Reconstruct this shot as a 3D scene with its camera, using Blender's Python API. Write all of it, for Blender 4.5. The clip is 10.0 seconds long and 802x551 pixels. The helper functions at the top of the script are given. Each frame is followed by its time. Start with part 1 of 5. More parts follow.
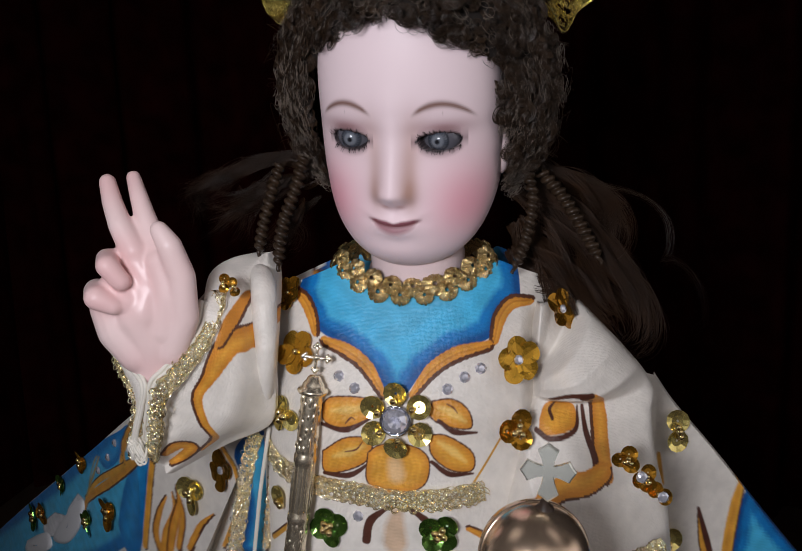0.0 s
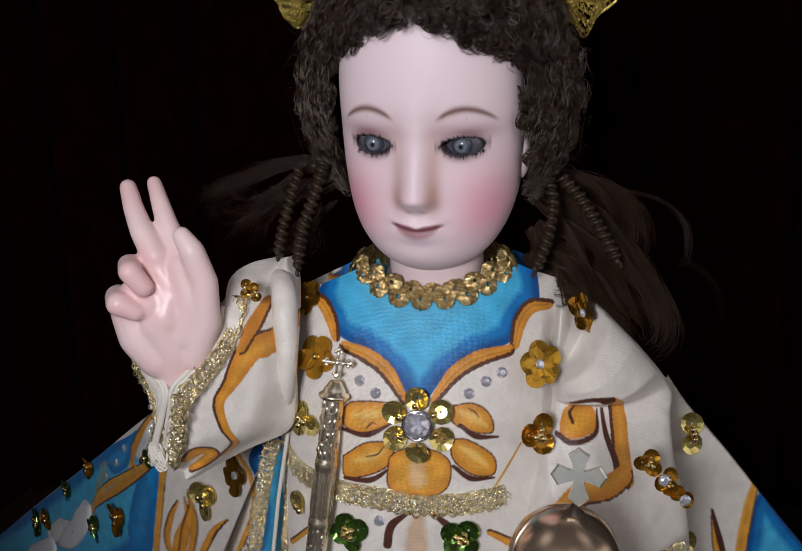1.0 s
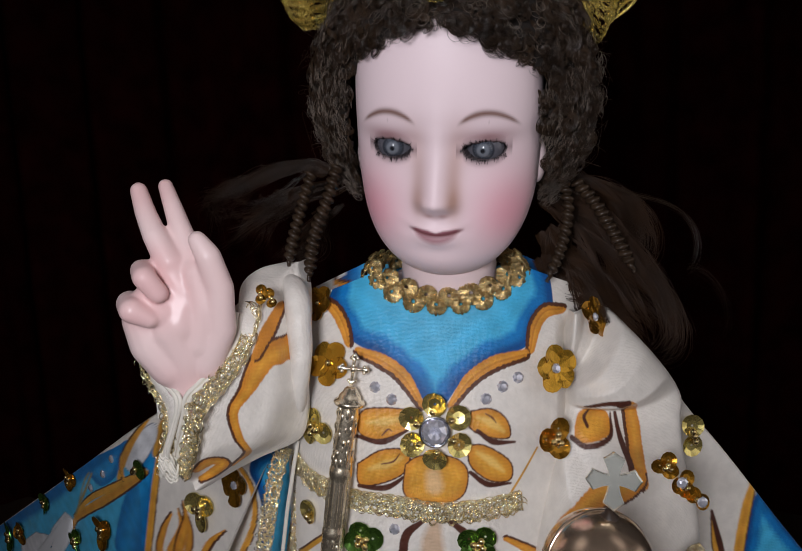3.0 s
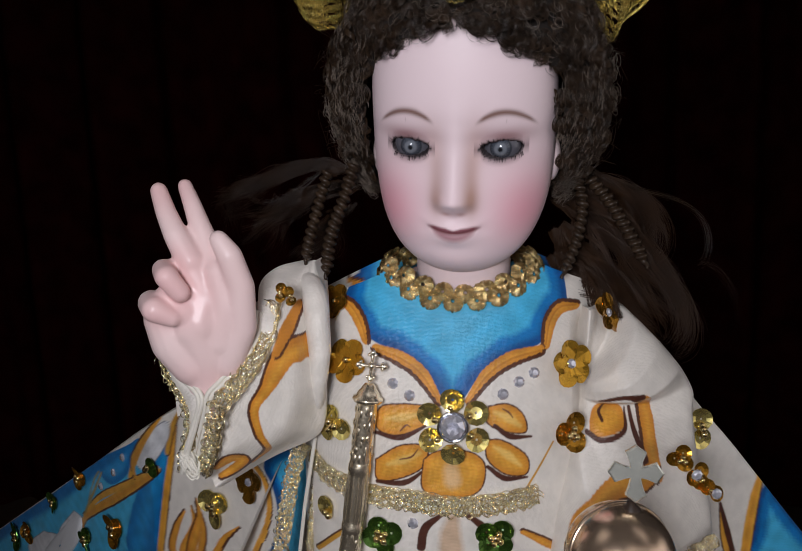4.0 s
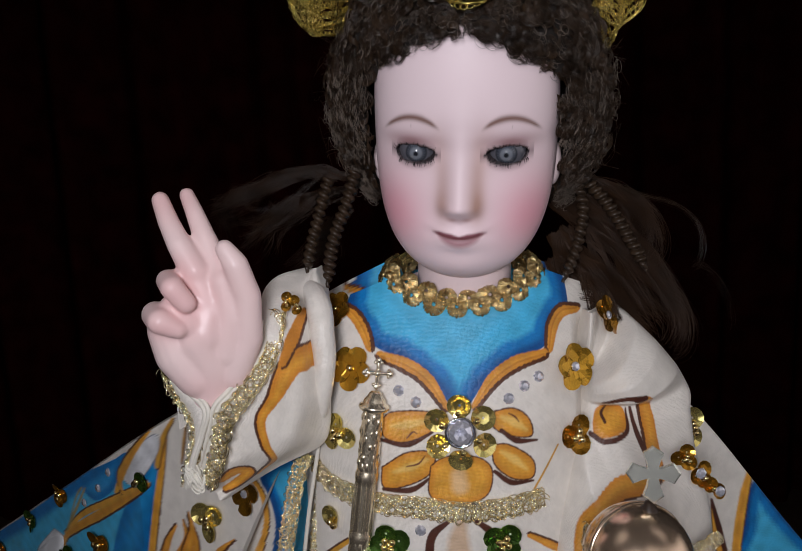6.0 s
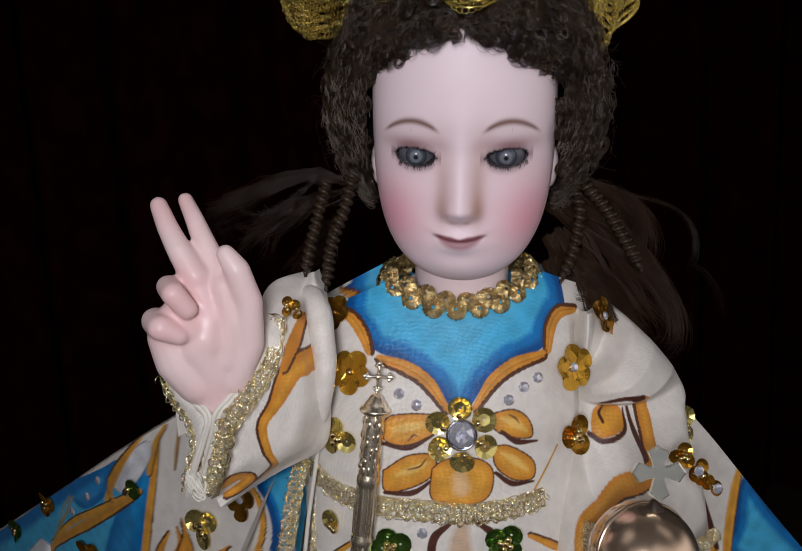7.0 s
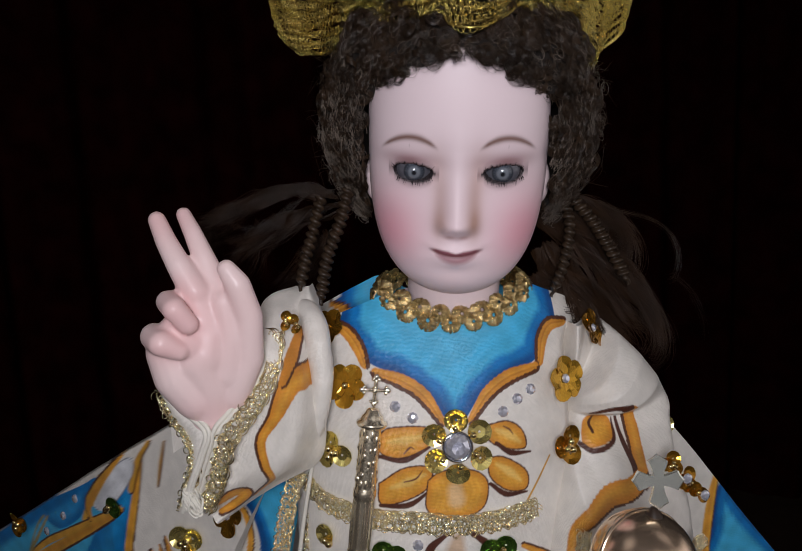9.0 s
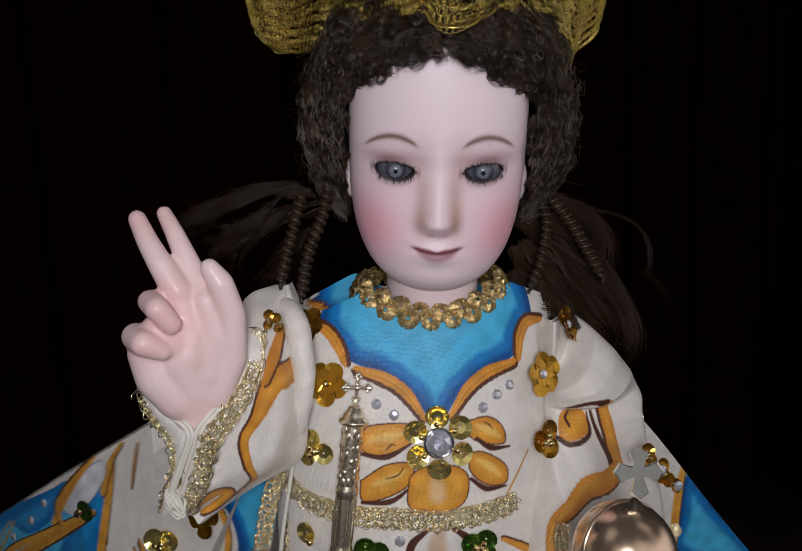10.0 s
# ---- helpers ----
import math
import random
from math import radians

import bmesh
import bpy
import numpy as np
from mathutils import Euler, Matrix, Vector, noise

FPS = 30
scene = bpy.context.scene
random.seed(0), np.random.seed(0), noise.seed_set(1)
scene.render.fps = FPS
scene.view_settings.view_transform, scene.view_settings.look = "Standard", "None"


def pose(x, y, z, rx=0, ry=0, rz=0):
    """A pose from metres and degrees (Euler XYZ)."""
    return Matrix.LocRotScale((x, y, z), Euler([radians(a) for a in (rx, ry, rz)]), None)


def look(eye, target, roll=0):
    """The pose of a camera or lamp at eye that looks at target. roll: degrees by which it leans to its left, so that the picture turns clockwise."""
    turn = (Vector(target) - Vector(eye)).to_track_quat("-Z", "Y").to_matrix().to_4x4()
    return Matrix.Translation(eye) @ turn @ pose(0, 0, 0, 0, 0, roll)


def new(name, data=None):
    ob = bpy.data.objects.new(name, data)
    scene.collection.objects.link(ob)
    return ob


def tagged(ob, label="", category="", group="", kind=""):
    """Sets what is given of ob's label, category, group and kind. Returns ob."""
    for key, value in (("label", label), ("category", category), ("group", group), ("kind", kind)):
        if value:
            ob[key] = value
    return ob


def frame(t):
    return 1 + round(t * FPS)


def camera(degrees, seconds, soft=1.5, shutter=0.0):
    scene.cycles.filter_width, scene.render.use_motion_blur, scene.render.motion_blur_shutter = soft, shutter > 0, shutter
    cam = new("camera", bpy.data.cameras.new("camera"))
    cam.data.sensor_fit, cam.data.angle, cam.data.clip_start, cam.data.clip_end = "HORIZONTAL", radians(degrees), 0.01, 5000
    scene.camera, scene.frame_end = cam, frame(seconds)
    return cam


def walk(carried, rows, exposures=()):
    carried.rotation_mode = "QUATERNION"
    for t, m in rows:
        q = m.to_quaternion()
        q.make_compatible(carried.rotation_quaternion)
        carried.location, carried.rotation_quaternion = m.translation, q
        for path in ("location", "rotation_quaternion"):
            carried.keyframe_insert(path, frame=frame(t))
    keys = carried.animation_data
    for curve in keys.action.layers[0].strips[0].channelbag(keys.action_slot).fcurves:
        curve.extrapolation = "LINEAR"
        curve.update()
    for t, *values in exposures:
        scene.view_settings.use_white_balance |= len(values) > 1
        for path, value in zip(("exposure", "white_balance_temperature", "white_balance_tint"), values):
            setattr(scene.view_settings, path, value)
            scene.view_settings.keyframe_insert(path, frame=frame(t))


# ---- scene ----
MM = 0.001
cam = camera(54.8, 10.0, soft=1.05)
PATH = [
    (0, (0.03362, -0.25799, 0.40777), (0.00172, -0.00410, 0.36174), -1.23),
    (0.5, (0.02817, -0.25820, 0.40835), (-0.00098, -0.00385, 0.36301), -1.27),
    (1, (0.02330, -0.25918, 0.40914), (-0.00561, -0.00485, 0.36353), -1.30),
    (1.5, (0.01691, -0.25877, 0.40883), (-0.01055, -0.00428, 0.36322), -1.22),
    (2, (0.01173, -0.25798, 0.40799), (-0.01345, -0.00333, 0.36196), -0.92),
    (2.5, (0.00714, -0.25744, 0.40843), (-0.01126, -0.00182, 0.36464), -0.75),
    (4, (-0.00555, -0.26158, 0.40992), (-0.01769, -0.00584, 0.36462), -1.25),
    (4.5, (-0.01029, -0.26249, 0.41045), (-0.02059, -0.00650, 0.36614), -1.53),
    (5, (-0.01468, -0.26280, 0.41078), (-0.02246, -0.00684, 0.36582), -1.61),
    (5.5, (-0.01773, -0.26128, 0.41054), (-0.02144, -0.00511, 0.36622), -1.65),
    (7, (-0.02968, -0.26083, 0.41204), (-0.01976, -0.00480, 0.36790), -1.96),
    (7.5, (-0.03423, -0.26031, 0.41214), (-0.02171, -0.00471, 0.36621), -2.09),
    (8, (-0.03728, -0.25983, 0.41241), (-0.01877, -0.00418, 0.36884), -1.86),
    (8.5, (-0.03967, -0.26075, 0.41306), (-0.01856, -0.00509, 0.37071), -2.02),
    (9, (-0.04378, -0.26235, 0.41381), (-0.01893, -0.00678, 0.37297), -1.60),
    (9.5, (-0.04789, -0.26270, 0.41371), (-0.01684, -0.00773, 0.37334), -1.42),
    (10, (-0.05186, -0.26316, 0.41415), (-0.01316, -0.00945, 0.37246), -1.43),
]
walk(cam, [(t, look(eye, target, roll)) for t, eye, target, roll in PATH], [(0, -0.06), (2.5, -0.10), (5, -0.15), (7.5, -0.16), (10, -0.22)])

# ---- light: a lit room with added bright patches in front of a dark niche, and a round lamp over the camera ----
world = bpy.data.worlds.new("lit_room")
scene.world = world
world.use_nodes = True
wn, wl = world.node_tree.nodes, world.node_tree.links
# invented bright noise patches, added to give the metals sparkle
room_patches = wn.new("ShaderNodeTexNoise")
room_patches.inputs["Scale"].default_value, room_patches.inputs["Detail"].default_value = 1.5, 0.5
room_mix = wn.new("ShaderNodeMix")
room_mix.data_type = "RGBA"
room_mix.inputs["A"].default_value, room_mix.inputs["B"].default_value = (0.14, 0.115, 0.11, 1), (3.4, 3.2, 3.25, 1)
room_range = wn.new("ShaderNodeMapRange")
room_range.inputs["From Min"].default_value, room_range.inputs["From Max"].default_value = 0.47, 0.72
room_coord = wn.new("ShaderNodeTexCoord")
wl.new(room_coord.outputs["Generated"], room_patches.inputs["Vector"])
wl.new(room_patches.outputs["Fac"], room_range.inputs["Value"])
wl.new(room_range.outputs["Result"], room_mix.inputs["Factor"])
wl.new(room_mix.outputs["Result"], wn["Background"].inputs[0])
wn["Background"].inputs[1].default_value = 0.2


def disc_lamp(name, eye, target, size, watts, colour):
    lamp = bpy.data.lights.new(name, "AREA")
    lamp.shape, lamp.size, lamp.energy, lamp.color = "DISK", size, watts, colour
    ob = new(name, lamp)
    ob.matrix_world = look(eye, target)
    return ob


disc_lamp("video_lamp", (-0.07, -0.42, 0.455), (0.0, 0.0, 0.36), 0.10, 1.44, (0.93, 0.93, 1.0))


# ---- materials ----
def material(name, colour, rough=0.5, metal=0.0, attr="", bump=0.0, scale=300.0, vary=0.0, coat=0.0, sheen=0.0, weave=0.0, sss=0.0, ior=1.45, spec=0.5):
    """A procedural surface. attr: takes its pigment from the painted cloth or skin; vary: how far its tone wanders."""
    m = bpy.data.materials.new(name)
    m.use_nodes = True
    n, l = m.node_tree.nodes, m.node_tree.links
    b = n["Principled BSDF"]
    b.inputs["Base Color"].default_value = (*colour, 1)
    b.inputs["Roughness"].default_value, b.inputs["Metallic"].default_value = rough, metal
    b.inputs["IOR"].default_value, b.inputs["Specular IOR Level"].default_value = ior, spec
    b.inputs["Coat Weight"].default_value, b.inputs["Coat Roughness"].default_value = coat, 0.15
    b.inputs["Sheen Weight"].default_value = sheen
    if sss:
        b.inputs["Subsurface Weight"].default_value = sss
        b.inputs["Subsurface Scale"].default_value = 0.002
        b.inputs["Subsurface Radius"].default_value = (1.0, 0.45, 0.35)
    tc = n.new("ShaderNodeTexCoord")
    noise_n = n.new("ShaderNodeTexNoise")
    noise_n.inputs["Scale"].default_value, noise_n.inputs["Detail"].default_value = scale, 5
    l.new(tc.outputs["Object"], noise_n.inputs["Vector"])
    source = None
    if attr:
        a = n.new("ShaderNodeVertexColor")
        a.layer_name = attr
        source = a.outputs["Color"]
    if vary:
        mix = n.new("ShaderNodeMix")
        mix.data_type, mix.blend_type = "RGBA", "MULTIPLY"
        mix.inputs["Factor"].default_value = 1.0
        ramp = n.new("ShaderNodeMapRange")
        ramp.inputs["From Min"].default_value, ramp.inputs["From Max"].default_value = 0.3, 0.7
        ramp.inputs["To Min"].default_value, ramp.inputs["To Max"].default_value = 1 - vary, 1 + vary
        l.new(noise_n.outputs["Fac"], ramp.inputs["Value"])
        if source:
            l.new(source, mix.inputs["A"])
        else:
            mix.inputs["A"].default_value = (*colour, 1)
        l.new(ramp.outputs["Result"], mix.inputs["B"])
        source = mix.outputs["Result"]
    if source:
        l.new(source, b.inputs["Base Color"])
    if bump or weave:
        bp = n.new("ShaderNodeBump")
        bp.inputs["Distance"].default_value = 0.0002
        bp.inputs["Strength"].default_value = bump or weave
        height = noise_n.outputs["Fac"]
        if weave:
            add = None
            for direction in ("X", "Z"):
                w = n.new("ShaderNodeTexWave")
                w.bands_direction = direction
                w.inputs["Scale"].default_value = 760.0
                w.inputs["Distortion"].default_value = 5.0
                w.inputs["Detail"].default_value = 1.0
                w.inputs["Detail Scale"].default_value = 0.5
                l.new(tc.outputs["Object"], w.inputs["Vector"])
                if add is None:
                    add = w.outputs["Fac"]
                else:
                    s = n.new("ShaderNodeMath")
                    s.operation = "ADD"
                    l.new(add, s.inputs[0])
                    l.new(w.outputs["Fac"], s.inputs[1])
                    add = s.outputs[0]
            grain_n = n.new("ShaderNodeTexNoise")
            grain_n.inputs["Scale"].default_value, grain_n.inputs["Detail"].default_value = 1500.0, 2.0
            l.new(tc.outputs["Object"], grain_n.inputs["Vector"])
            s = n.new("ShaderNodeMath")
            s.operation, s.inputs[1].default_value = "MULTIPLY_ADD", 0.3
            l.new(add, s.inputs[0])
            l.new(grain_n.outputs["Fac"], s.inputs[2])
            height = s.outputs[0]
        l.new(height, bp.inputs["Height"])
        l.new(bp.outputs["Normal"], b.inputs["Normal"])
    return m


SKIN = material("painted_skin", (0.8, 0.6, 0.58), 0.5, attr="paint", coat=0.0, bump=0.04, scale=250, sss=0.0)
SKIN_GLOSS = material("varnished_skin", (0.8, 0.6, 0.58), 0.42, attr="paint", coat=0.10, bump=0.06, scale=120, spec=0.35)
EYE = material("painted_eye", (0.3, 0.32, 0.36), 0.07, attr="paint", coat=0.6)
LASH = material("lash", (0.012, 0.009, 0.01), 0.6)
CLOTH = material("painted_satin", (0.8, 0.75, 0.68), 0.36, attr="paint", weave=0.55, scale=180, vary=0.07, sheen=0.05, spec=0.5)
GOLD = material("gold_thread", (0.88, 0.76, 0.50), 0.22, 1.0, vary=0.25, scale=900)
COLLAR_GOLD = material("collar_thread", (0.62, 0.47, 0.22), 0.25, 1.0, vary=0.3, scale=500)
CROWN_GOLD = material("crown_thread", (0.56, 0.42, 0.12), 0.26, 1.0, vary=0.3, scale=900)
CROSS_METAL = material("pale_plate_metal", (0.86, 0.87, 0.78), 0.26, 0.85, vary=0.1, scale=200)
SILVER_GOLD = material("pale_gold_metal", (0.95, 0.84, 0.64), 0.24, 0.95, bump=0.15, scale=700, vary=0.12)
CHASED = material("chased_gold_metal", (0.94, 0.82, 0.62), 0.27, 0.95, bump=0.5, scale=900, vary=0.15)
ORB_GOLD = material("polished_amber_gold", (0.80, 0.60, 0.43), 0.2, 0.92, bump=0.03, scale=60, vary=0.2)
SEQUIN = material("gold_sequin", (0.97, 0.80, 0.28), 0.17, 0.92, vary=0.15, scale=150)
PETAL_GOLD = material("golden_flower_sequin", (0.66, 0.36, 0.04), 0.2, 0.8, vary=0.15, scale=150)
SEQUIN_BROWN = material("amber_sequin", (0.42, 0.20, 0.02), 0.15, 0.85, vary=0.2, scale=150)
SEQUIN_GREEN = material("green_sequin", (0.08, 0.17, 0.03), 0.12, 0.8, vary=0.2, scale=150)
BEAD = material("gold_bead", (0.80, 0.62, 0.30), 0.12, 1.0)
GEM = material("rhinestone", (0.88, 0.89, 1.0), 0.08, 0.72, vary=0.2, scale=900, coat=0.6)
FOIL = material("rhinestone_setting", (0.5, 0.5, 0.55), 0.15, 1.0)
PIPING = material("white_piping", (0.72, 0.68, 0.60), 0.6, bump=0.5, scale=1500)
HAIR = material("brown_wig_hair", (0.029, 0.0165, 0.009), 0.33, vary=0.5, scale=110, spec=0.45)
HAIR_FRIZZ = material("frizzy_hair_ends", (0.17, 0.135, 0.108), 0.36, vary=0.5, scale=70, spec=0.5)
HAIR_CORD = material("twisted_hair", (0.029, 0.017, 0.0095), 0.38, vary=0.4, scale=300, bump=0.5, spec=0.4)
HAIR_BACK = material("loose_wig_hair", (0.031, 0.0145, 0.0068), 0.40, vary=0.4, scale=90, spec=0.3)
CAP = material("wig_cap", (0.012, 0.008, 0.006), 0.9, bump=0.5, scale=600)
CURTAIN = material("dark_red_velvet", (0.010, 0.0011, 0.0011), 0.95, bump=0.4, scale=40, vary=0.5, spec=0.0)
DARK_WOOD = material("dark_wood", (0.03, 0.018, 0.012), 0.4, bump=0.2, scale=60, vary=0.4)
PETAL_WHITE = material("white_satin_petal", (0.75, 0.76, 0.78), 0.4, bump=0.2, scale=400)


# ---- builders ----
def mesh_ob(name, verts, faces, mats, parent=None, label="", colours=None, slots=None, smooth=True):
    """One mesh object from millimetres."""
    me = bpy.data.meshes.new(name)
    me.from_pydata((np.asarray(verts, float) * MM).tolist(), [], faces.tolist() if isinstance(faces, np.ndarray) else [list(map(int, q)) for q in faces])
    for m in mats if isinstance(mats, (list, tuple)) else (mats,):
        me.materials.append(m)
    if smooth:
        me.polygons.foreach_set("use_smooth", [True] * len(me.polygons))
    if slots is not None:
        me.polygons.foreach_set("material_index", np.asarray(slots, np.int32))
    if colours is not None:
        layer = me.color_attributes.new("paint", "FLOAT_COLOR", "POINT")
        rgba = np.ones((len(me.vertices), 4), np.float32)
        rgba[:, :3] = colours
        layer.data.foreach_set("color", rgba.ravel())
    me.update()
    ob = new(name, me)
    if parent is not None:
        ob.parent = parent
    if label:
        ob["label"] = label
    return ob


def thing(name, label, category, group=""):
    return tagged(new(name), label, category, group)


def grid_faces(nu, nv, closed_v=False, base=0):
    i, j = np.meshgrid(np.arange(nu - 1), np.arange(nv if closed_v else nv - 1), indexing="ij")
    k = (j + 1) % nv
    return np.stack([i * nv + j, i * nv + k, (i + 1) * nv + k, (i + 1) * nv + j], -1).reshape(-1, 4) + base


def spline(points, n):
    """n places at even steps of a smooth curve through the points."""
    p = np.asarray(points, float)
    p = np.vstack([2 * p[0] - p[1], p, 2 * p[-1] - p[-2]])
    out = []
    for a, b, c, d in zip(p[:-3], p[1:-2], p[2:-1], p[3:]):
        t = np.linspace(0, 1, 24, endpoint=False)[:, None]
        out.append(0.5 * (2 * b + (c - a) * t + (2 * a - 5 * b + 4 * c - d) * t ** 2 + (3 * b - a - 3 * c + d) * t ** 3))
    out = np.vstack(out + [p[-2][None]])
    s = np.r_[0, np.cumsum(np.linalg.norm(np.diff(out, axis=0), axis=1))]
    at = np.linspace(0, s[-1], n)
    return np.stack([np.interp(at, s, out[:, k]) for k in range(out.shape[1])], 1)


def tubes(lines, radius, sides=4):
    """Vertices and faces of many round threads; lines: (strand, point, xyz); radius: a number or (strand, point)."""
    lines = np.asarray(lines, float)
    count, n, _ = lines.shape
    tan = np.gradient(lines, axis=1)
    tan /= np.linalg.norm(tan, axis=2, keepdims=True) + 1e-9
    ref = np.broadcast_to(np.array([0.31, 0.87, 0.38]), tan.shape)
    a = np.cross(tan, ref)
    a /= np.linalg.norm(a, axis=2, keepdims=True) + 1e-9
    b = np.cross(tan, a)
    r = np.broadcast_to(np.asarray(radius, float) if np.ndim(radius) != 1 else np.asarray(radius)[:, None], (count, n))[:, :, None, None]
    ang = np.arange(sides) * 2 * np.pi / sides
    ring = a[:, :, None] * np.cos(ang)[:, None] + b[:, :, None] * np.sin(ang)[:, None]
    verts = (lines[:, :, None] + r * ring).reshape(-1, 3)
    one = grid_faces(n, sides, True)
    faces = (one[None] + (np.arange(count) * n * sides)[:, None, None]).reshape(-1, 4)
    return verts, faces


def sphere(nu=10, nv=14):
    u, v = np.meshgrid(np.linspace(0.001, np.pi - 0.001, nu), np.arange(nv) * 2 * np.pi / nv, indexing="ij")
    return np.stack([np.sin(u) * np.cos(v), np.sin(u) * np.sin(v), np.cos(u)], -1).reshape(-1, 3), grid_faces(nu, nv, True)


def lathe(profile, nv=32):
    """A turned body round z from (radius, height) pairs."""
    p = np.asarray(profile, float)
    a = np.arange(nv) * 2 * np.pi / nv
    v = np.stack([p[:, :1] * np.cos(a), p[:, :1] * np.sin(a), np.broadcast_to(p[:, 1:], (len(p), nv))], -1).reshape(-1, 3)
    return v, grid_faces(len(p), nv, True)


def join(*pieces):
    verts, faces, base = [], [], 0
    for v, f in pieces:
        verts.append(np.asarray(v, float))
        faces += [[i + base for i in q] for q in np.asarray(f).tolist()] if not isinstance(f, list) else [[i + base for i in q] for q in f]
        base += len(v)
    return np.vstack(verts), faces


def wobble(p, size, seed=0.0):
    """Smooth random values between about -1 and 1 for places in millimetres."""
    return np.array([noise.noise(Vector((q[0] / size + seed, q[1] / size - seed, q[2] / size))) for q in np.asarray(p, float)])


def tunic_y(x, z):
    """How far forward the tunic's front stands, in millimetres."""
    front = -6.0 + (max(z - 300.0, 0.0) / 13.5) ** 2 - 0.05 * max(290.0 - z, 0.0)
    return front + 41.0 * (1.0 - math.sqrt(max(1.0 - ((x - 0.0) / 60.0) ** 2, 0.02)))


def sleeve_y(x, z):
    """The front of the raised arm's sleeve."""
    return -12.0 + 0.0065 * (x + 80.0) ** 2 - 0.10 * (z - 310.0)


def drape_y(x, z):
    """The front of the cloth over the other arm."""
    return -3.0 + 0.006 * (x - 66.0) ** 2 + 0.12 * max(z - 318.0, 0.0) - 0.10 * max(300.0 - z, 0.0)


def cape_y(x, z):
    """The front of the spread mantle."""
    ax = abs(x + 2.0)
    side = 0.62 * max(ax - 105.0, 0.0) + 0.35 * max(ax - 150.0, 0.0) if x < 0 else 0.14 * max(ax - 105.0, 0.0)
    return 28.0 + 46.0 * min(max((ax - 50.0) / 55.0, 0.0), 1.0) ** 0.8 + side + 0.05 * (z - 250.0)


# ---- paint on cloth, in the front view's millimetres (x, z) ----
CREAM = np.array((0.76, 0.71, 0.645))
ORANGE, AMBER, BROWN = np.array((0.62, 0.235, 0.028)), np.array((0.76, 0.38, 0.05)), np.array((0.075, 0.022, 0.012))
BLUE_DEEP, BLUE, BLUE_LIGHT = np.array((0.001, 0.075, 0.27)), np.array((0.003, 0.17, 0.47)), np.array((0.06, 0.45, 0.74))


